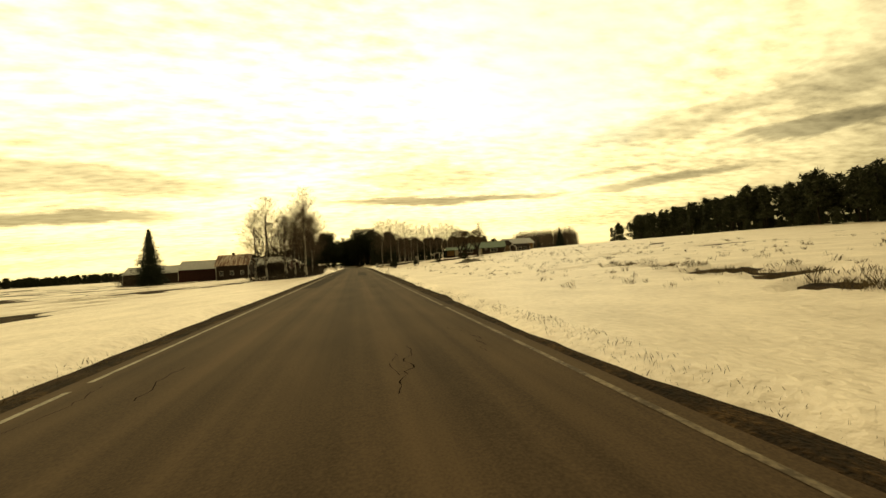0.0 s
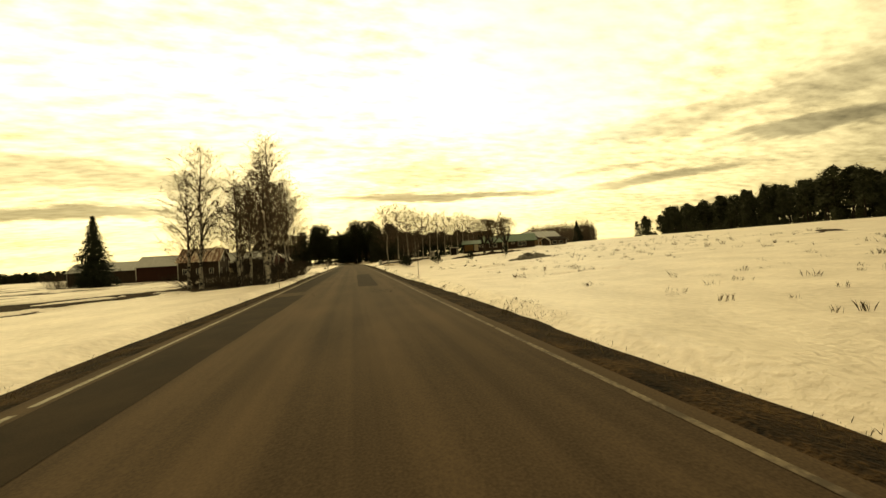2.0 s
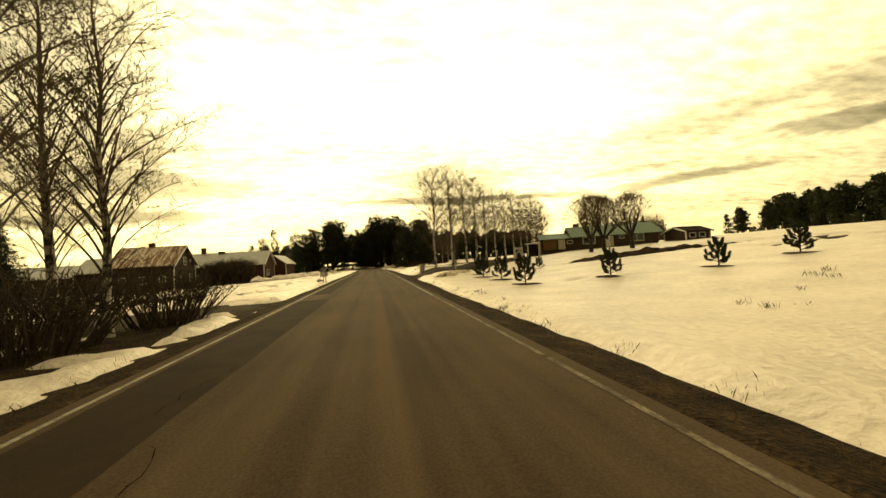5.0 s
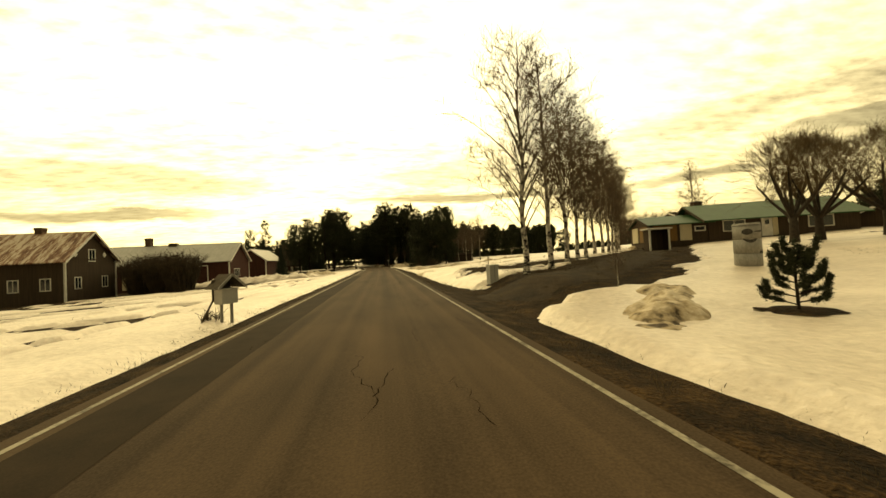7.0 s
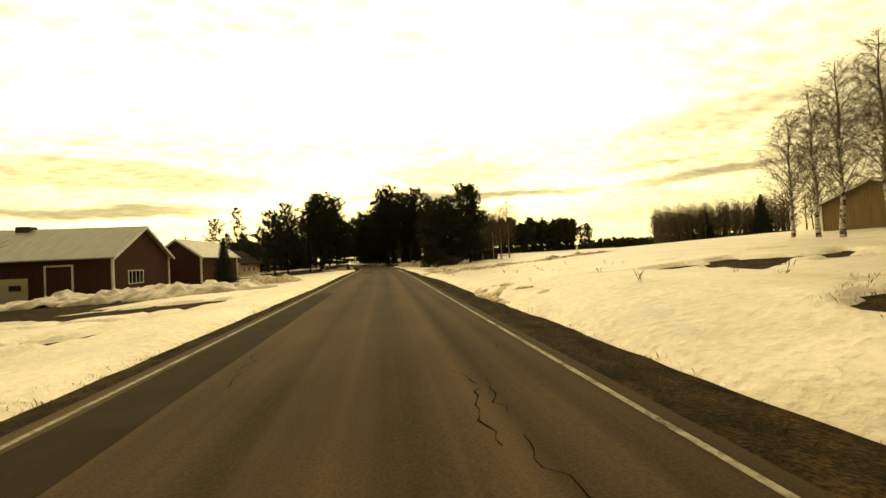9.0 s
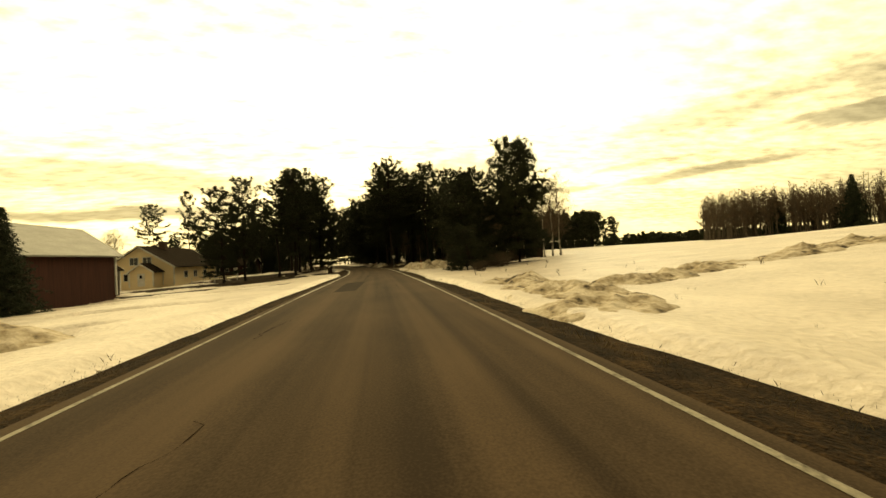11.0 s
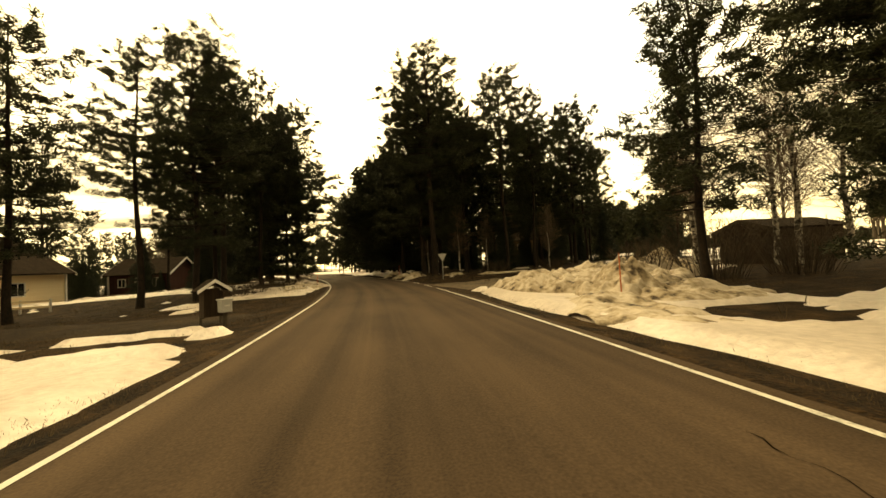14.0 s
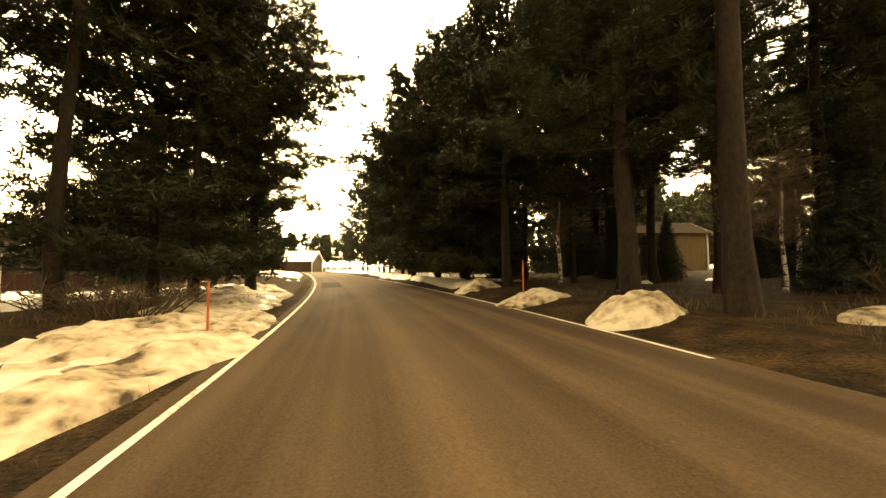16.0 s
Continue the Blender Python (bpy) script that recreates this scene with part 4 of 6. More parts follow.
side_clear = lambda x, y: y > 204.0 + 0.15 * max(0, x) and not (16 < x < 31 and 226 < y < 240) and not (x > 8 and abs(x - 8 - (y - 208) * 0.56) < 1.6 and y > 214)
wood(26, 1, 30, 208, 250, ["mid", "high", "slim", "high"], (15, 21), ok=side_clear)
wood(16, -20, 3, 216, 262, ["low", "mid", "high"], (14, 20), ok=lambda x, y: 6.3 < x - float(middle(y)) < 13)
wood(11, -44, -12, 206, 262, ["high", "slim"], (15, 21), ok=lambda x, y: x < float(middle(y)) - 6.5 and not (-46 < x < -32 and 222 < y < 236))
wood(14, -48, -26, 228, 262, ["low", "mid"], (9, 14), ok=lambda x, y: x < float(middle(y)) - 12 and not (-46 < x < -32 and y < 238))
wood(14, -50, -20, 214, 246, ["low", "mid"], (7, 11), ok=lambda x, y: x < float(middle(y)) - 9 and not (-46 < x < -30 and 222 < y < 238) and not (x > -34 and y < 232 and x < -24))
wood(12, 4, 40, 250, 285, ["low", "mid"], (14, 19), ok=lambda x, y: x > float(middle(y)) + 9)
wood(16, -80, -26, 262, 320, ["low", "mid"], (12, 18), ok=lambda x, y: abs(x - float(middle(y))) > 10)
for k, x, y, h, rz in [("near", -14.5, 207.2, 21, 0), ("near", -16.6, 204.6, 20, 80), ("slim", -13.2, 210.5, 19, 160), ("near", -18.5, 208.5, 21, 250), ("near", 5.6, 209.5, 20, 40), ("near", 9.2, 206.2, 21, 140), ("near", 13.0, 208.0, 20, 300)]:
    pine_at(k, x, y, h, rz, "pines close to the road", 1.0)
tagged(pine_at("near", 1.7, 204.4, 22, 200, "pines close to the road", 1.4), "tall pine with a thick trunk near the junction")


def spruce_meshes(seed, h, spread=0.2, levels=26, per=9, blades=7):
    r = random.Random(seed)
    TV, TF, LV, LF = [], [], [], []
    tube(TV, TF, [Vector((0, 0, -0.3)), Vector((0, 0, h * 0.5)), Vector((0, 0, h))], [h * 0.014, h * 0.008, 0.01], 8)
    C, S = [], []
    for k in range(levels):
        f = (k + 0.5) / levels
        z = h * (0.05 + 0.93 * f)
        ln0 = spread * h * (1 - f) ** 0.85 + 0.1
        for j in range(per):
            az = 6.283 * j / per + k * 0.7 + r.uniform(-.3, .3)
            ln = ln0 * r.uniform(0.6, 1.12)
            out = Vector((math.cos(az), math.sin(az), 0))
            p0, p2 = Vector((0, 0, z)), Vector((0, 0, z)) + out * ln + Vector((0, 0, -0.30 * ln))
            tube(LV, LF, [p0, p2], [0.02, 0.008], 3)
            m = max(2, int(ln * 3.4))
            for i in range(m):
                q = p0.lerp(p2, 0.2 + 0.8 * (i + r.random()) / m)
                C.append((q.x + r.gauss(0, .10 * ln), q.y + r.gauss(0, .10 * ln), q.z + r.gauss(-0.05, 0.06))); S.append(0.42 * r.uniform(.7, 1.2) * (0.6 + 0.03 * h))
    return (TV, TF), (LV, LF), needle_puffs(C, S, blades, seed, 0.05, up=-0.25)


def spruce(seed, h, x, y, label, **kw):
    t, l, c = spruce_meshes(seed, h, **kw)
    ob = thing("spruce", label, "tree")
    part("trunk", *t, M["pine_bark"], ob)
    crown_part(l, c, (M["pine_bark"], M["spruce_needle"]), ob, "drooping dark needles")
    return place(ob, x, y, seed * 50)


S1 = spruce(1, 18.5, -64, 132, "tall dark conical spruce in the open field", spread=0.27, levels=34, per=11, blades=12)
plant(S1, -70, 139, 90, 0.30)
plant(S1, -19.4, 155.0, 70, 0.32)
plant(S1, 127, 226, 40, 0.72)
plant(S1, 137, 213, 140, 0.95)
plant(S1, -60, 232, 220, 0.5)
plant(S1, -66, 238, 300, 0.45)
ru = random.Random(31)
for _ in range(130):
    y = ru.uniform(207, 262)
    sd = ru.choice((-1, 1))
    x = float(middle(y)) + sd * ru.uniform(12, 36)
    if not (14 < x < 32 and 224 < y < 240):
        tagged(plant(S1, x, y, ru.uniform(0, 360), ru.uniform(0.14, 0.42) if sd > 0 else ru.uniform(0.12, 0.34)), "young spruce in the undergrowth of the wood", "tree", "young spruces in the wood")


for x, y, s, rz in [(23.5, 188.8, 1.0, 110), (21.5, 191.0, 1.0, 160), (27.5, 186.5, 1.0, 250), (31.0, 190.5, 1.05, 300), (30.0, 197.0, 0.95, 20), (25.0, 184.5, 0.9, 40)]:
    birch_at(2 if s < 1.05 else 0, x, y, s, rz, "birches of the thicket by the junction")

# dwarf pines in the garden, each in its dark ring of bare soil
def dwarf_pine(x, y, h, seed):
    r = random.Random(seed)
    LV, LF, C, S = [], [], [], []
    tube(LV, LF, [Vector((0, 0, -0.05)), Vector((0.02, 0, h * 0.55)), Vector((0, 0.02, h * 0.9))], [0.035, 0.025, 0.010], 6)
    shoots = [(Vector((0, 0, h * 0.55)), Vector((0, 0.02, h)))]
    for k in range(19):
        az = k * 2.4 + r.uniform(-.3, .3)
        f = 0.06 + 0.74 * k / 19
        out = Vector((math.cos(az), math.sin(az), 0))
        reach = h * 0.39 * (1 - 0.75 * f) * r.uniform(0.75, 1.15)
        p0 = Vector((0, 0, h * f))
        p1 = p0 + out * reach + Vector((0, 0, 0.10 * h))
        p2 = p1 + out * 0.04 * h + Vector((0, 0, h * r.uniform(0.12, 0.20)))
        tube(LV, LF, [p0, p1, p2], [0.018, 0.014, 0.008], 4)
        shoots += [(p0.lerp(p1, 0.45), p1), (p1, p2)]
    for p, q in shoots:
        for t in np.linspace(0.15, 1.0, 9):
            C.append(tuple(p.lerp(q, t))); S.append(0.062 * h * r.uniform(0.85, 1.15))
    ob = thing("dwarf_pine", "small dark dwarf pine with upright shoots in a bare ring", "shrub", group="dwarf pines in the garden")
    part("stem", LV, LF, M["pine_bark"], ob)
    part("crown", *needle_puffs(C, S, 40, seed, 0.010, up=0.3), M["needle"], ob, "short dark needles")
    V, F = [(0, 0, 0.0)], []
    n = 26
    for k in range(n):
        w = 6.283 * k / n
        rr = h * 0.50 * (1 + 0.12 * math.sin(3 * w + seed) + 0.06 * math.sin(7 * w))
        V.append((rr * math.cos(w), rr * math.sin(w), -0.02))
    F = [(0, 1 + k, 1 + (k + 1) % n) for k in range(n)]
    part("soil_ring", V, F, M["ground"], ob, "dark bare soil melted free of snow", True)
    z = float(land(x, y)) + max(0.0, float(snow_depth(x, y))) + 0.03
    ob.matrix_basis = pose(x, y, z, 0, 0, seed * 40)


for i, (x, y, h) in enumerate([(8.4, 80.9, 1.55), (8.4, 84.9, 1.6), (9.5, 89.4, 1.6), (8.2, 76.7, 1.65), (12.5, 75.3, 1.45), (17.0, 73.1, 1.4), (22.8, 73.4, 1.6), (14.5, 87.5, 1.0)]):
    dwarf_pine(x, y, h, i + 1)


# rounded willows by the long house
def willow(x, y, h, w, seed):
    r = random.Random(seed)
    TV, TF, WV, WF = [], [], [], []
    tube(TV, TF, [Vector((0, 0, -.3)), Vector((0, 0, h * 0.12)), Vector((0.05, 0, h * 0.26))], [0.36, 0.27, 0.24], 9)
    tips, LIMBS = [], []
    for k in range(9):
        az = k * 2.399 + r.uniform(-.2, .2)
        ln = r.uniform(0.25, 0.95)
        d = Vector((math.cos(az) * ln, math.sin(az) * ln, 0.85)).normalized()
        p0 = Vector((0, 0, h * 0.22))
        p1 = p0 + d * h * 0.25
        p2 = p1 + (d + Vector((0, 0, 0.25))).normalized() * h * 0.22
        LV, LF = [], []
        tube(LV, LF, [p0, p1, p2], [0.15, 0.10, 0.06], 6)
        LIMBS.append((LV, LF))
        tips += [(p1, d), (p2, d), (p1.lerp(p2, .5), d)]
    for p, d in tips:
        for j in range(26):
            az, el = r.uniform(0, 6.283), r.uniform(-0.45, 1.5)
            goal = Vector((math.cos(az) * math.cos(el) * w, math.sin(az) * math.cos(el) * w, h * 0.50 + math.sin(el) * h * 0.49)) * r.uniform(0.93, 1.0)
            if (goal - p).normalized().dot(d) < 0.15:
                continue
            q = p.lerp(goal, 0.5) + Vector((0, 0, 0.05 * h))
            tube(WV, WF, [p, q, goal], [0.014, 0.008, 0.004], 3)
            for i in range(9):
                b = q.lerp(goal, 0.35 + 0.65 * r.random())
                e = b + ((goal - p).normalized() * 0.8 + Vector((r.uniform(-1, 1), r.uniform(-1, 1), r.uniform(-.3, .9))) * 0.55) * r.uniform(0.4, 1.0)
                tube(WV, WF, [b, e], [0.006, 0.003], 3)
    ob = thing("willow", "bare willow with a rounded clipped crown", "tree", group="willows by the long house")
    part("trunk", TV, TF, M["willow_bark"], ob, "", True)
    for v, f in LIMBS:
        part("limb", v, f, M["willow_bark"], ob, "", True)
    part("crown", WV, WF, M["willow_twig"], ob, "dense dome of thin bare twigs")
    place(ob, x, y, seed * 31)


willow(31.6, 104.6, 8.7, 4.3, 1)
willow(33.5, 104.2, 8.3, 3.0, 2)
willow(36.4, 102.0, 8.2, 3.7, 3)


def bush_mesh(seed, h, w, n=90, tw=0.012):
    r = random.Random(seed)
    V, F, TV, TF = [], [], [], []
    for k in range(n):
        az, rad = r.uniform(0, 6.283), w * math.sqrt(r.random())
        p0 = Vector((math.cos(az) * rad * 0.55, math.sin(az) * rad * 0.55, -0.05))
        p1 = p0 + Vector((math.cos(az) * rad * 0.25 + r.gauss(0, .08 * w), math.sin(az) * rad * 0.25 + r.gauss(0, .08 * w), h * r.uniform(0.4, 0.6)))
        p2 = p1 + Vector((math.cos(az) * rad * 0.25 + r.gauss(0, .12 * w), math.sin(az) * rad * 0.25 + r.gauss(0, .12 * w), h * r.uniform(0.2, 0.5)))
        tube(V, F, [p0, p1, p2], [tw * 1.6, tw, tw * 0.5], 3)
        for j in range(6):
            b = p1.lerp(p2, r.uniform(-0.5, 1.0))
            tube(TV, TF, [b, b + Vector((r.gauss(0, .16), r.gauss(0, .16), r.uniform(0.05, 0.35))) * (0.5 + 0.4 * h)], [tw * 0.8, tw * 0.4], 3)
    return (V, F), (TV, TF)


def bush(x, y, h, w, seed, label, n=90, tw=0.012):
    stems, twigs = bush_mesh(seed, h, w, n, tw)
    ob = thing("bush", label, "shrub")
    tagged(part("stem_clump", *stems, M["bush"], ob), kind="stuff")
    tagged(part("twig_clump", *twigs, M["bush"], ob, "thin bare twigs"), kind="stuff")
    return place(ob, x, y, seed * 23)


for i, (x, y, h, w, n) in enumerate([(-9.5, 58, 0.9, 3.0, 110), (-12.5, 62, 1.3, 3.2, 120), (-7.6, 63.5, 1.5, 2.4, 110), (-8.5, 69, 2.1, 2.6, 170), (-15.5, 66, 1.4, 3.2, 110), (-7.4, 73, 1.8, 2.0, 140), (-10.8, 72, 1.9, 2.6, 120), (-11, 66, 1.4, 2.6, 110), (-6.2, 60.5, 0.9, 1.5, 60)]):
    bush(x, y, h, w, 10 + i, "bare brown undergrowth under the birches", n, 0.016)
for i, (x, y, h, w, n) in enumerate([(-24.6, 130.9, 4.5, 2.3, 420), (-27.2, 132.2, 4.7, 2.6, 420), (-30.0, 133.6, 4.6, 2.6, 380), (-32.2, 136.2, 4.2, 2.4, 300)]):
    bush(x, y, h, w, 30 + i, "large dense bare hedge shrub between the buildings", n, 0.022)
for i, (x, y, h, w, n) in enumerate([(8.3, 163.0, 1.1, 0.8, 40), (12.0, 168.5, 1.8, 1.6, 80), (13.6, 187.5, 2.8, 2.2, 110), (16.5, 186.0, 2.4, 2.2, 100), (11.8, 189.8, 2.2, 1.8, 80), (13.2, 172.5, 1.6, 2.2, 90), (-68, 127, 4.0, 3.5, 160),
                                     (8.1, 205.8, 1.0, 1.4, 60), (13.5, 205.2, 0.9, 1.6, 60), (-13.0, 199.5, 0.9, 2.2, 90), (-12.0, 206.2, 0.9, 2.0, 90), (-5.3, 94.9, 0.5, 0.4, 16)]):
    bush(x, y, h, w, 50 + i, "bare leafless shrub by the road", n, 0.012)


# far woods: many light trees in one object each
def mesh_np(name, V, F, mat):
    """A mesh from arrays; all faces of F have the same number of corners."""
    me = bpy.data.meshes.new(name)
    k = F.shape[1]
    me.vertices.add(len(V)); me.vertices.foreach_set("co", V.astype(np.float32).ravel())
    me.loops.add(F.size); me.loops.foreach_set("vertex_index", F.astype(np.int32).ravel())
    me.polygons.add(len(F)); me.polygons.foreach_set("loop_start", np.arange(0, F.size, k, dtype=np.int32))
    me.update(calc_edges=True)
    me.materials.append(mat)
    return me


def arrays(v, f):
    tri = [(q[0], q[k], q[k + 1]) for q in f for k in range(1, len(q) - 1)]
    return np.array([tuple(p) for p in v], float), np.array(tri, int)


def light_pine(seed, h):
    t, l, c = pine_meshes(seed, h, start=0.30, spread=0.17, whorls=10, per=4, blades=9, puff=1.15, width=0.17, girth=0.010, cap=False, pads=False)
    return arrays(*join(t, l)), arrays(*c)


def light_birch(seed, h):
    t, l, w = birch_meshes(seed, h, limbs=18, subs=5, twigs=6, tw=0.018, spread=0.19, cap=False)
    return arrays(*join(t, l)), arrays(*w)


LP = [light_pine(s, 14.0) for s in (101, 102, 103, 104)]
LB = [light_birch(s, 12.0) for s in (111, 112, 113)]


def tiny_pine(seed, h):
    t, l, c = pine_meshes(seed, h, start=0.12, spread=0.24, whorls=6, per=3, blades=7, puff=2.6, width=0.5, girth=0.010, cap=False, pads=False)
    return arrays(*join(t, l)), arrays(*c)


LT = [tiny_pine(s, 14.0) for s in (121, 122, 123)]


def far_band(a, b, depth, n, tmpl, smin, smax, label, mats):
    A, B = Vector(a), Vector(b)
    d = (B - A).normalized()
    perp = Vector((-d.y, d.x))
    P = np.array([tuple(A.lerp(B, (i + rw.random()) / n) + perp * rw.uniform(0, depth)) for i in range(n)])
    Z = land(P[:, 0], P[:, 1])
    ob = thing("far_wood", label, "woods", kind="stuff")
    VV, FF, off = ([], []), ([], []), [0, 0]
    for i in range(n):
        k, s, ang = rw.randrange(len(tmpl)), rw.uniform(smin, smax), rw.uniform(0, 6.28)
        ca, sa = math.cos(ang) * s, math.sin(ang) * s
        for m in (0, 1):
            V, F = tmpl[k][m]
            VV[m].append(V @ np.array([[ca, sa, 0], [-sa, ca, 0], [0, 0, s]]) + (P[i, 0], P[i, 1], Z[i]))
            FF[m].append(F + off[m])
            off[m] += len(V)
    for m, nm in ((0, "trunks"), (1, "crowns")):
        o = new(nm, mesh_np(nm, np.concatenate(VV[m]), np.concatenate(FF[m]), mats[m]))
        o.parent = ob
    return ob


PINE_WOOD, BIRCH_WOOD = (M["pine_bark"], M["needle"]), (M["limb"], M["twig"])
far_band((112, 40), (156, 186), -34, 230, LP, 0.80, 1.08, "dark pine wood on the rise beyond the field", PINE_WOOD)
far_band((96, -40), (112, 40), -34, 80, LP, 0.80, 1.08, "dark pine wood on the rise beyond the field", PINE_WOOD)
far_band((108, 40), (152, 186), -30, 330, LT, 0.16, 0.30, "dark brush under the far pines", PINE_WOOD)
far_band((92, -40), (108, 40), -30, 110, LT, 0.16, 0.30, "dark brush under the far pines", PINE_WOOD)
far_band((34, 262), (134, 312), 20, 180, LT, 0.2, 0.4, "dark brush under the far pines", PINE_WOOD)
far_band((111.5, 236.5), (143, 206), 24, 260, LB, 1.1, 1.5, "grey bare birch wood at the field's edge", BIRCH_WOOD)
far_band((34, 262), (134, 312), 30, 130, LP, 1.1, 1.4, "dark tall pines at the end of the field", PINE_WOOD)
far_band((140, 300), (420, 330), 40, 720, LT, 0.30, 0.46, "low dark woods on the horizon", PINE_WOOD)
far_band((-90, 320), (40, 330), 40, 110, LP, 0.85, 1.2, "dark wood closing the view along the road", PINE_WOOD)
far_band((-420, 330), (-70, 400), 30, 520, LT, 0.42, 0.60, "low dark woods on the horizon", PINE_WOOD)
far_band((-420, 60), (-420, 330), 30, 420, LT, 0.42, 0.60, "low dark woods on the horizon", PINE_WOOD)
far_band((84, 158), (104, 166), 10, 16, LB, 0.6, 0.85, "bare birches behind the long house", BIRCH_WOOD)


# ---- buildings ----
def window(parent, x0, x1, z0, z1, y, mats=("white", "glass"), bars=1, depth=0.05):
    """A window in a wall that faces -y at the plane y."""
    t = 0.09
    fr = join(box((x0, y - depth, z0), (x0 + t, y + 0.02, z1)), box((x1 - t, y - depth, z0), (x1, y + 0.02, z1)), box((x0 + t, y - depth, z0), (x1 - t, y + 0.02, z0 + t)), box((x0 + t, y - depth, z1 - t), (x1 - t, y + 0.02, z1)))
    for k in range(bars):
        xm = x0 + (x1 - x0) * (k + 1) / (bars + 1)
        fr = join(fr, box((xm - 0.025, y - depth * 0.8, z0 + t), (xm + 0.025, y + 0.01, z1 - t)))
    w = part("window", *fr, M[mats[0]], parent, "white window frame")
    part("pane", *box((x0 + t * 0.8, y - 0.018, z0 + t * 0.8), (x1 - t * 0.8, y + 0.005, z1 - t * 0.8)), M[mats[1]], w)
    return w


def gable_house(name, label, category, x0, x1, y0, y1, base, eave, ridge, along, wall, roof, over=0.45, trim="white", corner=True):
    """A gable-roofed building; along: the ridge's direction, 'x' or 'y'. The origin is at the middle of its floor."""
    cx, cy = (x0 + x1) / 2, (y0 + y1) / 2
    hx, hy = (x1 - x0) / 2, (y1 - y0) / 2
    ob = thing(name, label, category, (cx, cy, base))
    e, r = eave - base, ridge - base
    if along == "x":
        prof_v = [(-hx, -hy, -0.6), (-hx, hy, -0.6), (-hx, hy, e), (-hx, 0, r), (-hx, -hy, e)]
        V = prof_v + [(hx, y, z) for _, y, z in prof_v]
    else:
        prof_v = [(-hx, -hy, -0.6), (hx, -hy, -0.6), (hx, -hy, e), (0, -hy, r), (-hx, -hy, e)]
        V = prof_v + [(x, hy, z) for x, _, z in prof_v]
    F = [(0, 1, 2, 3, 4), (9, 8, 7, 6, 5)] + [(i, (i + 1) % 5 + 0, (i + 1) % 5 + 5, i + 5) for i in range(5)]
    part("wall", V, F, M[wall], ob)
    th = 0.12
    h = hy if along == "x" else hx
    ln = (hx if along == "x" else hy) + over
    sl = (r - e) / h
    for s in (-1, 1):
        a, b = (0.0, r + 0.03), (s * (h + over), e - sl * over + 0.03)
        pts = []
        for t in (-ln, ln):
            for (p, z), dz in ((a, 0), (b, 0), (b, th), (a, th)):
                pts.append((t, p, z + dz) if along == "x" else (p, t, z + dz))
        part("roof", pts, [(0, 1, 2, 3), (7, 6, 5, 4), (0, 4, 5, 1), (1, 5, 6, 2), (2, 6, 7, 3), (3, 7, 4, 0)], M[roof], ob)
        # barge boards
        for t in (-ln - 0.03, ln):
            q = []
            for dt in (0, 0.03):
                for (p, z), dz in ((a, -0.14), (b, -0.14), (b, th + 0.01), (a, th + 0.01)):
                    q.append((t + dt, p, z + dz) if along == "x" else (p, t + dt, z + dz))
            part("barge_board", q, [(0, 1, 2, 3), (7, 6, 5, 4), (0, 4, 5, 1), (1, 5, 6, 2), (2, 6, 7, 3), (3, 7, 4, 0)], M[trim], ob)
    if corner:
        for sx in (-1, 1):
            for sy in (-1, 1):
                X, Y = sx * hx, sy * hy
                part("corner_board", *box((min(X, X + sx * 0.03) - 0.07, min(Y, Y + sy * 0.03) - 0.07, 0), (max(X, X + sx * 0.03) + 0.07, max(Y, Y + sy * 0.03) + 0.07, e - 0.12)), M[trim], ob)
    return ob


def chimney(ob, x, y, z0, z1, w=0.6):
    c = part("chimney", *join(box((x - w / 2, y - w / 2, z0), (x + w / 2, y + w / 2, z1)), box((x - w / 2 - .06, y - w / 2 - .06, z1 - 0.22), (x + w / 2 + .06, y + w / 2 + .06, z1 - 0.06))), M["brick"], ob)
    part("cap", *box((x - w / 2 - .05, y - w / 2 - .05, z1), (x + w / 2 + .05, y + w / 2 + .05, z1 + 0.08)), M["metal"], c)


def side_window(parent, y0, y1, z0, z1, x, bars=1):
    """A window in a wall that faces +x at the plane x."""
    t = 0.09
    fr = join(box((x - 0.02, y0, z0), (x + 0.05, y0 + t, z1)), box((x - 0.02, y1 - t, z0), (x + 0.05, y1, z1)), box((x - 0.02, y0 + t, z0), (x + 0.05, y1 - t, z0 + t)), box((x - 0.02, y0 + t, z1 - t), (x + 0.05, y1 - t, z1)))
    for k in range(bars):
        ym = y0 + (y1 - y0) * (k + 1) / (bars + 1)
        fr = join(fr, box((x - 0.01, ym - 0.025, z0 + t), (x + 0.04, ym + 0.025, z1 - t)))
    w = part("window", *fr, M["white"], parent, "white window frame")
    part("pane", *box((x - 0.005, y0 + t * .8, z0 + t * .8), (x + 0.018, y1 - t * .8, z1 - t * .8)), M["glass"], w)


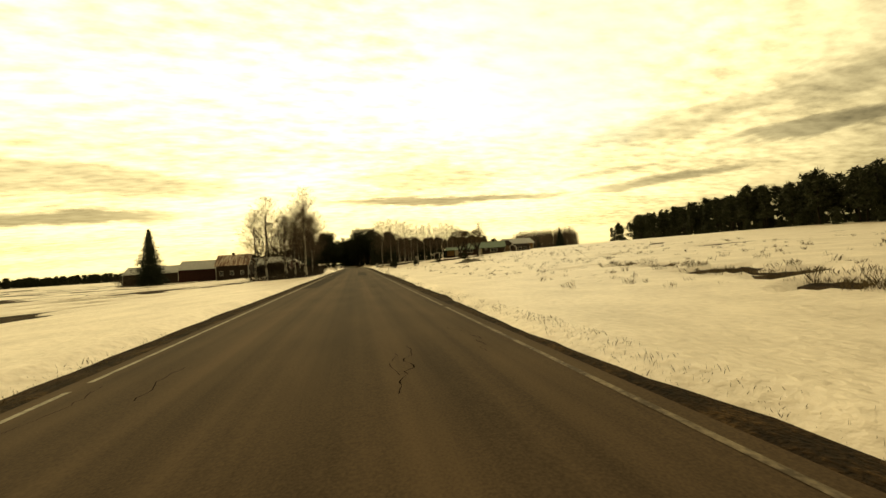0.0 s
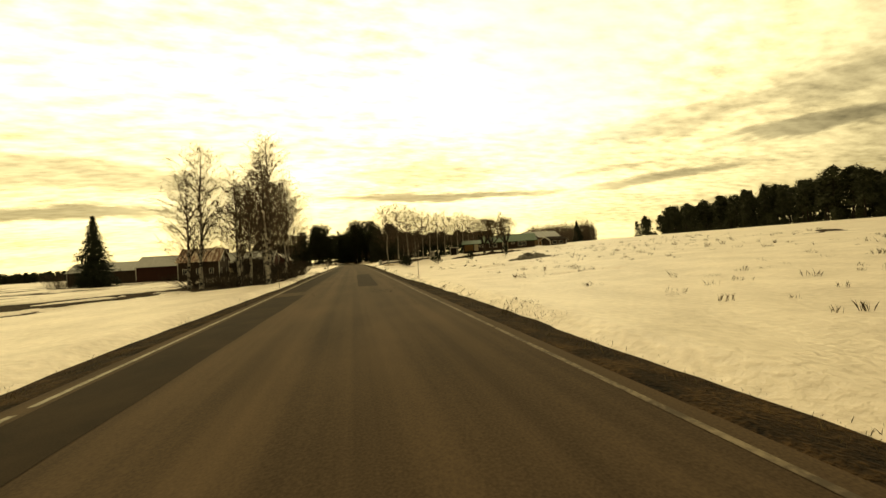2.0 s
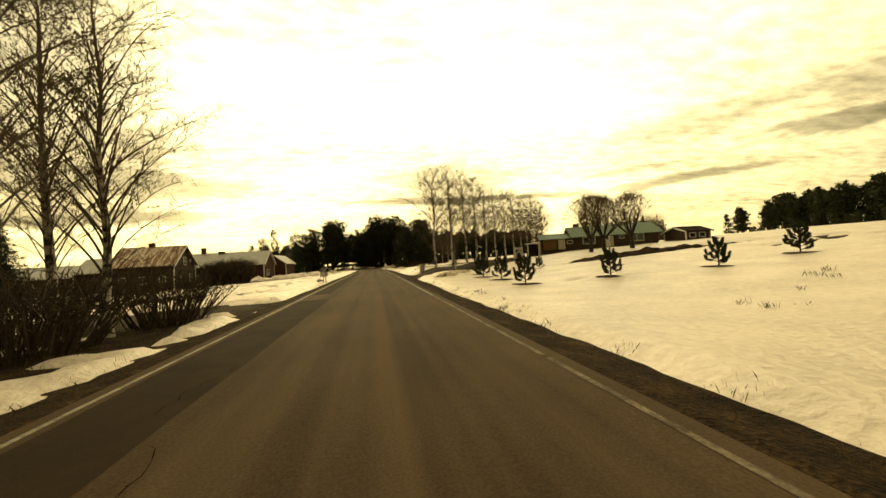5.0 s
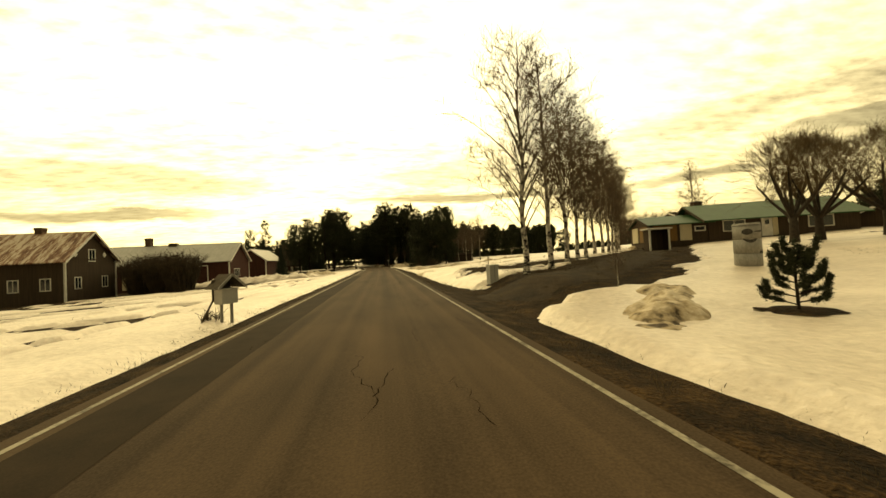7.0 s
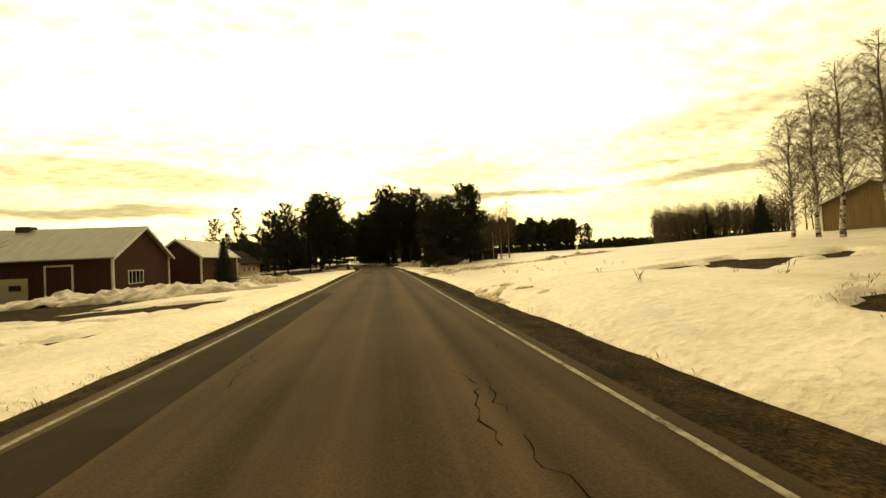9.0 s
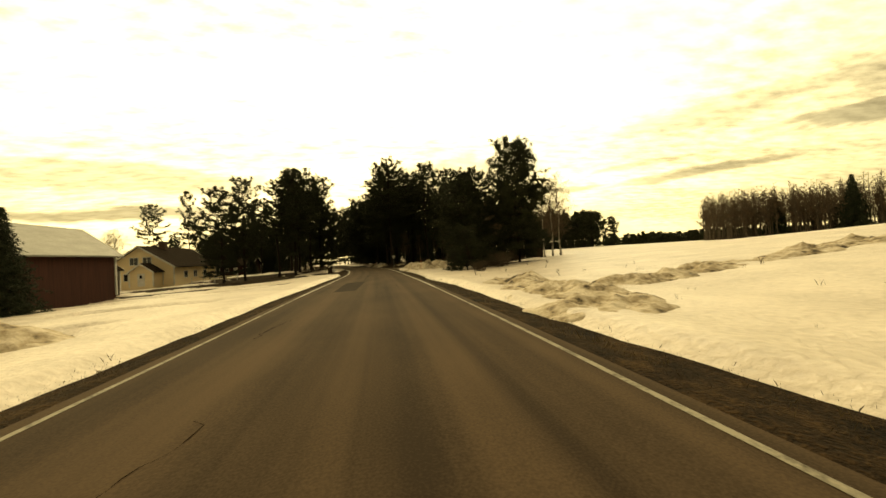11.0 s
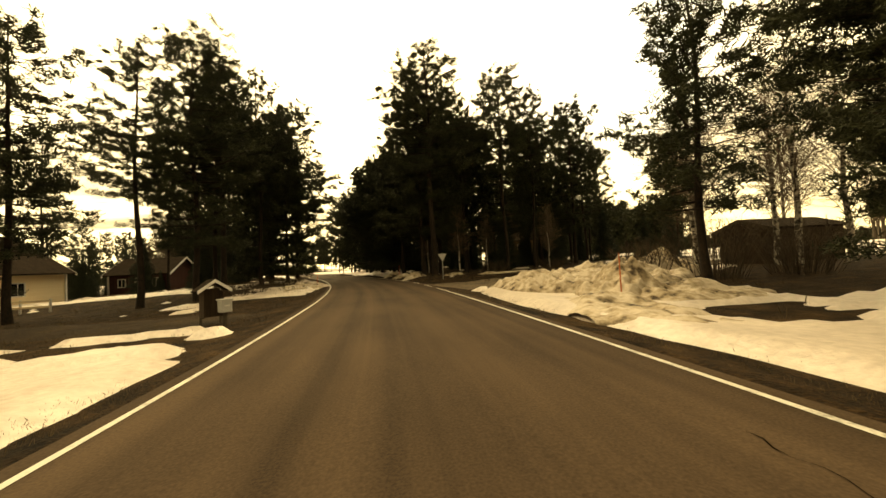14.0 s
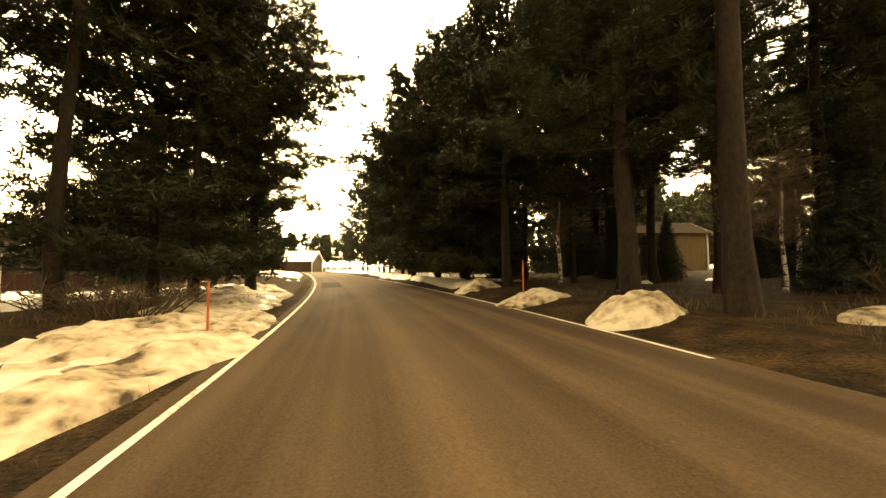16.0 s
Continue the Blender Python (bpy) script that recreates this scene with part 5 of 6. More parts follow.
# old dark house with a rusty roof
hb = -1.0
H = gable_house("farmhouse", "old dark wooden farmhouse with a rusty sheet roof", "house", -43.8, -34.4, 127.6, 134.9, hb, 3.75, 7.0, "x", "brown_board", "rust_roof")
chimney(H, -0.6, 0.2, 7.2, 8.7, 0.7)
for xx in (-3.7, -0.6, 2.35):
    window(H, xx, xx + 1.05, 1.35, 2.75, -3.65)
for yy in (-2.5, 1.4):
    side_window(H, yy, yy + 0.95, 1.35, 2.75, 4.7)
side_window(H, -0.5, 0.5, 4.5, 6.0, 4.7)
for yy in (-2.3, 1.9):
    part("gable_light", [(4.71, yy, 5.0), (4.71, yy + 0.28, 5.35), (4.71, yy, 5.7), (4.71, yy - 0.28, 5.35), (4.75, yy, 5.0), (4.75, yy + 0.28, 5.35), (4.75, yy, 5.7), (4.75, yy - 0.28, 5.35)],
         [(0, 3, 2, 1), (4, 5, 6, 7), (0, 1, 5, 4), (1, 2, 6, 5), (2, 3, 7, 6), (3, 0, 4, 7)], M["white"], H, "white diamond-shaped gable light")
part("gable_band", *box((4.71, -3.6, 4.65), (4.77, 3.6, 4.78)), M["brown_board"], H)

# long barn with a grey roof
Bn = gable_house("barn", "long dark red barn with a grey sheet roof", "barn", -62, -25, 145.5, 154.0, -0.6, 3.25, 6.25, "x", "red_board", "grey_roof")
yb = -4.25
for xd in (14.2,):
    fr = join(box((xd - 1.15, yb - 0.06, 0), (xd - 1.0, yb + 0.02, 3.15)), box((xd + 1.0, yb - 0.06, 0), (xd + 1.15, yb + 0.02, 3.15)), box((xd - 1.0, yb - 0.06, 3.0), (xd + 1.0, yb + 0.02, 3.15)))
    d = part("door", *box((xd - 1.0, yb - 0.03, 0), (xd + 1.0, yb + 0.01, 3.0)), M["red_board"], Bn, "wide dark barn door")
    part("frame", *fr, M["white"], d, "white door frame")
part("light_wall", *box((3.0, yb - 0.06, -0.2), (11.8, yb + 0.01, 2.1)), M["cream"], Bn, "pale rendered lower wall")
for xx in (8.7, 10.4):
    window(Bn, xx, xx + 0.9, 1.0, 1.5, yb - 0.06, ("dark_wood", "glass"), 0)
d = part("door", *box((4.0, yb - 0.09, 0), (5.4, yb - 0.055, 1.75)), M["dark_wood"], Bn, "small dark door")
part("frame", *join(box((3.88, yb - 0.11, 0), (4.0, yb - 0.05, 1.87)), box((5.4, yb - 0.11, 0), (5.52, yb - 0.05, 1.87)), box((4.0, yb - 0.11, 1.75), (5.4, yb - 0.05, 1.87))), M["white"], d)
side_window(Bn, -2.3, -0.1, 1.0, 2.4, 18.5, 3)
chimney(Bn, 4.3, 0.2, 6.4, 8.2, 0.8)
part("roof_vent", *chamfer_box((7.6, -0.5, 6.4), (8.8, 0.4, 7.25), 0.04), M["dark_wood"], Bn, "low dark roof vent")

# shed with its gable to the road's start
Sh = gable_house("shed", "dark red wooden shed with a grey roof", "shed", -28.2, -22.9, 157, 167.8, -0.3, 3.25, 5.35, "y", "red_board", "grey_roof")
Sm = gable_house("small_shed", "small brown lean shed in the yard", "shed", -31.5, -28.0, 172.5, 176.0, -0.4, 2.0, 3.4, "y", "brown_board", "dark_roof", over=0.3)
Bb = gable_house("barn", "low grey-roofed barn behind the farmhouse", "barn", -80, -62, 148, 156, -1.0, 2.6, 5.1, "x", "brown_board", "grey_roof")

# yellow house
Yh = gable_house("yellow_house", "pale yellow wooden house with a dark roof", "house", -42.9, -33.4, 196, 210, -0.75, 2.35, 5.6, "y", "yellow_board", "dark_roof", over=0.55)
yf = -7.0
window(Yh, -2.4, -1.1, 0.9, 2.15, yf)
window(Yh, -1.5, -0.2, 3.35, 4.65, yf)
window(Yh, 0.35, 1.65, 3.35, 4.65, yf)
for yy in (-4.2, -1.2, 2.2):
    side_window(Yh, yy, yy + 1.2, 0.95, 2.15, 4.75)
chimney(Yh, 0.6, -2.0, 5.9, 7.3, 0.9)
Pc = gable_house("porch", "yellow gabled porch", "porch", -38.2, -35.0, 193.6, 195.99, -0.75, 1.55, 2.75, "y", "yellow_board", "dark_roof", over=0.3)
Pc.parent = Yh
Pc.matrix_basis = pose(-36.6 + 38.15, 194.795 - 203, 0)
for k in ("label", "category"):
    del Pc[k]
Pc.name = "porch"
dd = part("door", *box((1.05, -9.46, 0.1), (2.0, -9.42 + 0.02, 2.05)), M["white"], Yh, "white front door")
part("light", *box((1.35, -9.475, 1.3), (1.7, -9.455, 1.8)), M["glass"], dd)


def fence(x0, x1, y, z, label, step_=1.8):
    ob = thing("fence", label, "fence", (x0, y, z))
    n = int((x1 - x0) / step_)
    for k in range(n + 1):
        part("post", *chamfer_box((k * step_ - 0.05, -0.05, -0.3), (k * step_ + 0.05, 0.05, 0.95), 0.01), M["white"], ob)
    for zz in (0.35, 0.75):
        part("rail", *box((0, -0.075, zz), (n * step_, -0.052, zz + 0.14)), M["yellow_board"], ob)


fence(-46.5, -41.0, 193.0, -0.9, "low pale wooden fence in front of the house")
fence(-32.6, -25.0, 199.5, -0.8, "low pale wooden fence beside the house")

# long green-roofed house on the rise
Gz = float(land(42, 113)) + 0.15
Gh = gable_house("long_house", "long low dark house with a green sheet roof", "house", 36.9, 50.9, 112.9, 120.9, Gz, Gz + 2.25, Gz + 4.1, "x", "brown_board", "green_roof", over=0.7, trim="dark_wood", corner=False)
Gh.matrix_basis = Gh.matrix_basis @ Matrix.Rotation(radians(-21), 4, "Z")
gy = -4.0
for xx, w in ((-5.6, 2.2), (2.4, 2.3)):
    window(Gh, xx, xx + w, 0.75, 2.0, gy, bars=1)
window(Gh, 0.6, 1.5, 1.35, 1.95, gy, bars=0)
d = part("door", *box((-1.9, gy - 0.07, 0.05), (-0.9, gy + 0.01, 2.1)), M["white"], Gh, "white front door")
part("light", *box((-1.6, gy - 0.085, 1.3), (-1.2, gy - 0.065, 1.8)), M["glass"], d)
part("wall_panel", *box((-0.85, gy - 0.04, 0.1), (-0.35, gy + 0.01, 2.1)), M["cream"], Gh, "pale panel beside the door")
Gw = gable_house("garage", "low garage wing with a green sheet roof and pale doors", "garage", 31.4, 37.6, 116.6, 123.0, Gz, Gz + 1.95, Gz + 3.0, "x", "brown_board", "green_roof", over=0.35, trim="dark_wood", corner=False)
Gw.matrix_basis = Gw.matrix_basis @ Matrix.Rotation(radians(-21), 4, "Z")
part("door", *box((-2.7, -3.26, 0.05), (-0.3, -3.19, 1.85)), M["ochre_board"], Gw, "ochre garage door")
part("wall_panel", *box((0.0, -3.25, 0.05), (1.2, -3.19, 1.85)), M["cream"], Gw, "pale wall panel")
window(Gw, 1.5, 2.6, 1.0, 1.6, -3.2, bars=0)
part("side_door", *box((-3.17, 0.4, 0.05), (-3.10, 2.4, 1.9)), M["cream"], Gw, "pale side door")
part("side_panel", *box((-3.16, -2.6, 0.05), (-3.10, -0.2, 1.9)), M["ochre_board"], Gw, "ochre boarded panel")
An = gable_house("annex", "small dark annex with white-framed windows", "annex", 52.6, 57.6, 108.6, 113.0, Gz, Gz + 1.9, Gz + 2.7, "x", "brown_board", "dark_roof", over=0.4, trim="white")
for xx in (-1.8, 0.2):
    window(An, xx, xx + 1.3, 0.7, 1.6, -2.2, bars=0)
chimney(Gh, -5.6, 1.2, 3.4, 4.8, 0.9)
part("roof_vent", *cylinder(0.12, 0.12, 3.6, 4.5, 10, 1.5, 0.4), M["dark_wood"], Gh)
bs = thing("bin_shelter", "small white-framed shelter with a dark inside", "shelter", (25.6, 111.2, float(land(25.6, 111.2))), -15)
for px in (-0.85, 0.85):
    part("post", *chamfer_box((px - 0.07, -0.07, -0.3), (px + 0.07, 0.07, 2.0), 0.01), M["white"], bs, "white post")
part("roof_board", *chamfer_box((-1.1, -0.2, 2.0), (1.1, 1.3, 2.14), 0.02), M["white"], bs, "white roof edge")
part("back_board", *box((-0.9, 1.1, 0.0), (0.9, 1.15, 2.0)), M["brown_board"], bs)
for px in (-0.92, 0.87):
    part("side_board", *box((px, 0.08, 0.0), (px + 0.05, 1.1, 2.0)), M["brown_board"], bs)
mast = thing("antenna_mast", "thin roof antenna mast", "antenna", (41.0, 121.4, float(land(41, 121.4))))
part("pole", *cylinder(0.035, 0.025, -0.3, 7.6, 8), M["metal"], mast)
part("boom", *box((-0.1, -0.02, 7.45), (0.9, 0.02, 7.5)), M["metal"], mast)

# ochre house on the rise behind the long house
Oz = float(land(71, 145))
Oh = gable_house("ochre_house", "ochre boarded house with a grey sheet roof", "house", 64.5, 77.0, 141.5, 149.5, Oz, Oz + 3.3, Oz + 5.5, "x", "ochre_board", "grey_roof", over=0.6)
for xx in (-4.6, -1.4, 2.6):
    window(Oh, xx, xx + 1.4, 0.9, 2.3, -4.0)
side_window(Oh, -1.0, 1.0, 0.9, 2.3, 6.25)

# dark shed among the trees by the junction
Dz = float(land(25.8, 194))
gable_house("shed", "low dark wooden shed among bare trees", "shed", 23.0, 28.6, 192.4, 196.2, Dz, Dz + 2.3, Dz + 2.95, "x", "brown_board", "dark_roof", over=0.35, trim="dark_wood", corner=False)

# tan house behind the birch row
Cz = float(land(54, 136))
Ch = gable_house("tan_house", "tan boarded house with a dark grey roof and dark windows", "house", 50, 62, 131, 140, Cz, Cz + 3.0, Cz + 5.0, "x", "tan_board", "dark_roof", over=0.5)
for xx in (-5.0, -2.2, 1.2):
    window(Ch, xx, xx + 1.3, 0.9, 2.3, -4.5)

# houses glimpsed further on
Rd = gable_house("red_cottage", "small dark red cottage among the trees", "house", -36.4, -29.8, 219.0, 225.0, -0.7, 1.9, 3.7, "x", "red_board", "dark_roof")
for xw in (-2.3, 1.5):
    window(Rd, xw, xw + 0.9, 0.95, 2.0, -3.02)
part("door", *box((-0.5, -3.05, 0.05), (0.45, -3.0, 2.1)), M["white"], Rd, "pale door")
Wz = float(land(-38, 296))
Wh = gable_house("white_house", "white house with a snowy roof at the road's far end", "house", -43, -35, 290, 299, Wz, Wz + 3.0, Wz + 5.6, "x", "brown_board", "white")
Fz = float(land(23, 237))
Fh = gable_house("wood_house", "ochre house seen through the pine trunks", "house", 18.3, 27.5, 236, 242, Fz, Fz + 4.3, Fz + 5.7, "x", "tan_board", "dark_roof")
window(Fh, -2.0, -0.6, 2.5, 3.6, -3.0)


# ---- roadside things ----
def stake(x, y, h, mat, label, r=0.02, lean=0.0):
    ob = thing("marker_stake", label, "stake", (x, y, float(land(x, y)) + max(0, float(snow_depth(x, y)))))
    V, F = [], []
    tube(V, F, [Vector((0, 0, -0.25)), Vector((lean * 0.5, 0, h * 0.5)), Vector((lean, 0, h))], [r, r, r * 0.7], 8)
    part("pole", V, F, M[mat], ob)


stake(4.0, 46.1, 1.62, "stake", "thin wooden snow marker stake on the verge")
stake(-4.3, 46.2, 1.1, "stake", "thin wooden snow marker stake on the verge", 0.015, -0.08)
stake(-8.75, 204.1, 1.1, "orange", "orange plastic snow marker stake in the verge")
stake(-1.6, 208.9, 1.3, "orange", "orange plastic snow marker stake in the verge", 0.022)
stake(5.2, 182.4, 1.45, "orange", "orange plastic snow marker stake in the snow heap")
stake(5.7, 101.0, 1.3, "stake", "thin wooden marker stake by the cabinet")

# yield sign at the junction, seen from the road
ys = thing("yield_sign", "triangular yield sign on a grey steel post", "road sign", (1.95, 200.6, float(land(1.95, 200.6))), 10)
part("post", *cylinder(0.03, 0.03, -0.4, 2.15, 12), M["metal"], ys, "grey steel post")


def tri_plate(s, y0, y1, zc):
    a = [(-s / 2, zc + s * 0.29), (s / 2, zc + s * 0.29), (0, zc - s * 0.577)]
    pts = []
    for i in range(3):
        p, q, n = Vector(a[i - 1]), Vector(a[i]), Vector(a[(i + 1) % 3])
        for t in (0.0, 0.5, 1.0):
            u0, u1 = q.lerp(p, 0.09), q.lerp(n, 0.09)
            b = u0.lerp(q, t).lerp(q.lerp(u1, t), t)
            pts.append((b.x, b.y))
    n = len(pts)
    return [(x, y, z) for y in (y0, y1) for x, z in pts], [tuple(range(n)), tuple(range(2 * n - 1, n - 1, -1))] + [(i, i + n, (i + 1) % n + n, (i + 1) % n) for i in range(n)]


pl = part("plate", *tri_plate(0.74, -0.045, -0.036, 1.85), M["grey_plastic"], ys, "grey back of the triangular plate")
part("border", *tri_plate(0.735, -0.0355, -0.0345, 1.85), M["sign_red"], pl, "red border")
part("face", *tri_plate(0.55, -0.034, -0.0335, 1.85), M["sign_yellow"], pl, "yellow face")


def mailbox(x, y, rz, hut=False, label="grey mailbox on a wooden post", h=0.95):
    ob = thing("mailbox", label, "mailbox", (x, y, float(land(x, y)) + 0.02), rz)
    part("post", *chamfer_box((-0.05, -0.05, -0.4), (0.05, 0.05, h), 0.01), M["dark_wood"], ob)
    b = part("box", *chamfer_box((-0.15, -0.15, h - 0.20), (0.15, 0.15, h + 0.16), 0.02), M["grey_plastic"], ob, "pale grey plastic letter box")
    part("lid", *chamfer_box((-0.175, -0.175, h + 0.16), (0.175, 0.175, h + 0.21), 0.015), M["grey_plastic"], b)
    part("name_plate", *box((-0.08, -0.158, h - 0.02), (0.08, -0.152, h + 0.03)), M["white"], b)
    return ob


# stand with two boxes under a small pitched roof at the farm
ms = thing("mailbox_stand", "grey mailbox stand with a small pitched roof on thin legs", "mailbox stand", (-4.85, 94.85, float(land(-5, 95)) + 0.08), 55)
for sx in (-0.16, 0.16):
    part("leg", *chamfer_box((sx - 0.035, -0.035, -0.4), (sx + 0.035, 0.035, 0.75), 0.008), M["concrete"], ms)
bv, bf = [], []
tube(bv, bf, [Vector((-0.85, 0.25, -0.3)), Vector((-0.50, 0.22, 0.35)), Vector((-0.20, 0.2, 0.9))], [0.03, 0.028, 0.025], 6)
part("brace", bv, bf, M["dark_wood"], ms, "leaning dark pole")
bx = part("box", *chamfer_box((-0.26, -0.2, 0.62), (0.26, 0.2, 1.06), 0.02), M["grey_plastic"], ms, "grey letter box")
part("lid", *chamfer_box((-0.28, -0.22, 1.06), (0.28, 0.22, 1.10), 0.012), M["grey_plastic"], bx)
for s in (-1, 1):
    part("roof_board", [(0, -0.34, 1.52), (0, 0.34, 1.52), (s * 0.42, 0.34, 1.10), (s * 0.42, -0.34, 1.10), (0, -0.34, 1.55), (0, 0.34, 1.55), (s * 0.45, 0.34, 1.12), (s * 0.45, -0.34, 1.12)],
         [(0, 1, 2, 3), (7, 6, 5, 4), (0, 4, 5, 1), (1, 5, 6, 2), (2, 6, 7, 3), (3, 7, 4, 0)], M["dark_wood"], ms)
    part("roof_edge", [(0, -0.37, 1.48), (0, -0.34, 1.48), (s * 0.45, -0.34, 1.06), (s * 0.45, -0.37, 1.06), (0, -0.37, 1.57), (0, -0.34, 1.57), (s * 0.47, -0.34, 1.14), (s * 0.47, -0.37, 1.14)],
         [(0, 1, 2, 3), (7, 6, 5, 4), (0, 4, 5, 1), (1, 5, 6, 2), (2, 6, 7, 3), (3, 7, 4, 0)], M["concrete"], ms, "pale roof edge")
part("back_board", *box((-0.3, 0.2, 0.7), (0.3, 0.23, 1.4)), M["dark_wood"], ms)

# roofed stand with a mailbox at the second drive
hz2 = float(land(-8.1, 185.2))
ht = thing("mailbox_stand", "dark wooden roofed stand for mailboxes with pale roof edges", "mailbox stand", (-7.55, 184.32, hz2), 50)
ht.matrix_basis = ht.matrix_basis @ Matrix.Diagonal((0.66, 0.60, 0.90, 1))
part("back_board", *box((-0.45, 0.0, 0.25), (0.45, 0.05, 1.25)), M["brown_board"], ht)
for sx in (-0.45, 0.42):
    part("side_board", *box((sx, -0.45, 0.25), (sx + 0.03, 0.0, 1.15)), M["brown_board"], ht)
    part("leg", *chamfer_box((sx - 0.02, -0.06, -0.4), (sx + 0.06, 0.02, 0.3), 0.008), M["dark_wood"], ht)
for s in (-1, 1):
    part("roof_board", [(0, -0.6, 1.52), (0, 0.2, 1.52), (s * 0.72, 0.2, 1.16), (s * 0.72, -0.6, 1.16), (0, -0.6, 1.57), (0, 0.2, 1.57), (s * 0.74, 0.2, 1.20), (s * 0.74, -0.6, 1.20)],
         [(0, 1, 2, 3), (7, 6, 5, 4), (0, 4, 5, 1), (1, 5, 6, 2), (2, 6, 7, 3), (3, 7, 4, 0)], M["dark_roof"], ht)
    part("barge_board", [(0, -0.63, 1.47), (0, -0.6, 1.47), (s * 0.74, -0.6, 1.10), (s * 0.74, -0.63, 1.10), (0, -0.63, 1.58), (0, -0.6, 1.58), (s * 0.76, -0.6, 1.21), (s * 0.76, -0.63, 1.21)],
         [(0, 1, 2, 3), (7, 6, 5, 4), (0, 4, 5, 1), (1, 5, 6, 2), (2, 6, 7, 3), (3, 7, 4, 0)], M["white"], ht, "pale barge board")
mailbox(-6.95, 183.97, 50, h=0.58)

# cable cabinet
cab = thing("cable_cabinet", "pale grey cable distribution cabinet in the verge", "cabinet", (5.7, 100.35, float(land(5.7, 100.35))), 20)
part("body", *chamfer_box((-0.28, -0.16, -0.1), (0.28, 0.16, 0.86), 0.012), M["grey_plastic"], cab)
part("lid", *chamfer_box((-0.31, -0.19, 0.86), (0.31, 0.19, 0.91), 0.012), M["grey_plastic"], cab)
part("door_seam", *box((0.02, -0.164, 0.0), (0.03, -0.159, 0.84)), M["dark_paint"], cab)

# painted concrete ring pillar in the garden
pil = thing("concrete_pillar", "stacked concrete well rings with a faded painted face", "garden ornament", (16.3, 95.9, float(land(16.3, 95.9)) + 0.02))
for k in range(3):
    part("ring", *cylinder(0.50, 0.50, k * 0.63, k * 0.63 + 0.615, 32), M["concrete"], pil, "", True)
part("cap", *cylinder(0.52, 0.46, 1.89, 1.98, 32), M["concrete"], pil)


def on_pillar(a0, a1, z0, z1, label, curve=0.0, n=10):
    V, F = [], []
    for k in range(n + 1):
        t = k / n
        a = radians(a0 + (a1 - a0) * t)
        dz = curve * (2 * t - 1) ** 2
        w = math.sin(math.pi * min(1, max(0.08, t))) ** 0.5
        zm, hh = (z0 + z1) / 2 + dz, (z1 - z0) / 2 * w
        for s in (-1, 1):
            V.append((0.506 * math.cos(a), 0.506 * math.sin(a), zm + s * hh))
    F = [(2 * k, 2 * k + 2, 2 * k + 3, 2 * k + 1) for k in range(n)]
    part("painted_mark", V, F, M["dark_paint"], pil, label)


on_pillar(200, 245, 1.45, 1.72, "dark painted oval")
on_pillar(205, 262, 1.10, 1.24, "dark painted curved bar", 0.10)
on_pillar(250, 300, 1.56, 1.62, "dark painted bar")
on_pillar(270, 310, 0.62, 0.78, "dark worn mark", -0.06)


# ---- mounds of cleared snow ----
def heap(x, y, rx, ry, h, seed, label, rz=0.0, mat="dirty_snow", lumps=0.35, flat=0.7):
    n = 60
    V, F = [], []
    c, s = math.cos(radians(rz)), math.sin(radians(rz))
    g = np.linspace(-1.15, 1.15, n)
    A, B = np.meshgrid(g, g)
    R = np.sqrt(A ** 2 + B ** 2)
    X, Y = x + c * A * rx - s * B * ry, y + s * A * rx + c * B * ry
    sc = 2.2
    nz = fbm(X * sc / 2, Y * sc / 2, 200 + seed, 4)
    ridge = np.abs(fbm(X * 1.1, Y * 1.1, 300 + seed, 3))
    q = np.clip(1 - (R * (1 + 0.35 * fbm(X * 0.7, Y * 0.7, 400 + seed, 2))) ** 2, -0.4, 1)
    Hh = h * np.sign(q) * np.abs(q) ** flat * np.clip(1 + lumps * 2.0 * nz - lumps * ridge * 1.6, 0.3, 1.6) + 0.05 * nz + 0.5 * lumps * 0.25 * np.clip(fbm(X * 2.6, Y * 2.6, 500 + seed, 3), 0, 1) * (q > 0)
    Hh = np.where(Hh < 0, Hh * 0.6 - 0.05, Hh)
    Z = land(X, Y) + Hh
    V = np.stack([X - x, Y - y, Z], -1).reshape(-1, 3)
    Q = [(j * n + i, j * n + i + 1, j * n + n + i + 1, j * n + n + i) for j in range(n - 1) for i in range(n - 1)]
    ob = new("snow_mound", mesh_of("snow_mound", V, Q, M[mat], True))
    ob.matrix_basis = pose(x, y, 0)
    return tagged(ob, label, "snow mound", group="mounds of cleared snow")


LBL = "lumpy mound of cleared snow with dirt in it"
heap(6.2, 145.4, 2.1, 3.6, 0.40, 1, LBL, 4, flat=0.7, lumps=0.5)
heap(6.4, 149.6, 1.8, 1.4, 0.50, 2, LBL, 10, flat=0.5)
heap(12.5, 146.4, 6.0, 1.3, 0.42, 3, LBL, 3, flat=0.7, lumps=0.5)
heap(22.5, 147.0, 6.0, 1.3, 0.45, 28, LBL, 2, flat=0.7, lumps=0.5)
heap(5.6, 142.0, 2.0, 2.4, 0.42, 4, LBL)
heap(8.4, 189.2, 4.6, 3.6, 0.85, 5, LBL, -15, lumps=0.42, flat=0.5)
heap(4.9, 188.3, 2.0, 3.6, 0.95, 6, LBL, 0, lumps=0.5, flat=0.6)
heap(6.2, 184.2, 1.5, 1.5, 1.05, 29, LBL, 20, lumps=0.5, flat=0.7)
heap(13.0, 191.0, 3.2, 2.2, 1.25, 7, LBL, 10, lumps=0.42, flat=0.5)
heap(8.0, 183.2, 2.4, 1.8, 0.5, 8, LBL, 5)
heap(4.3, 181.0, 1.4, 3.4, 0.34, 9, LBL, 0, lumps=0.5)
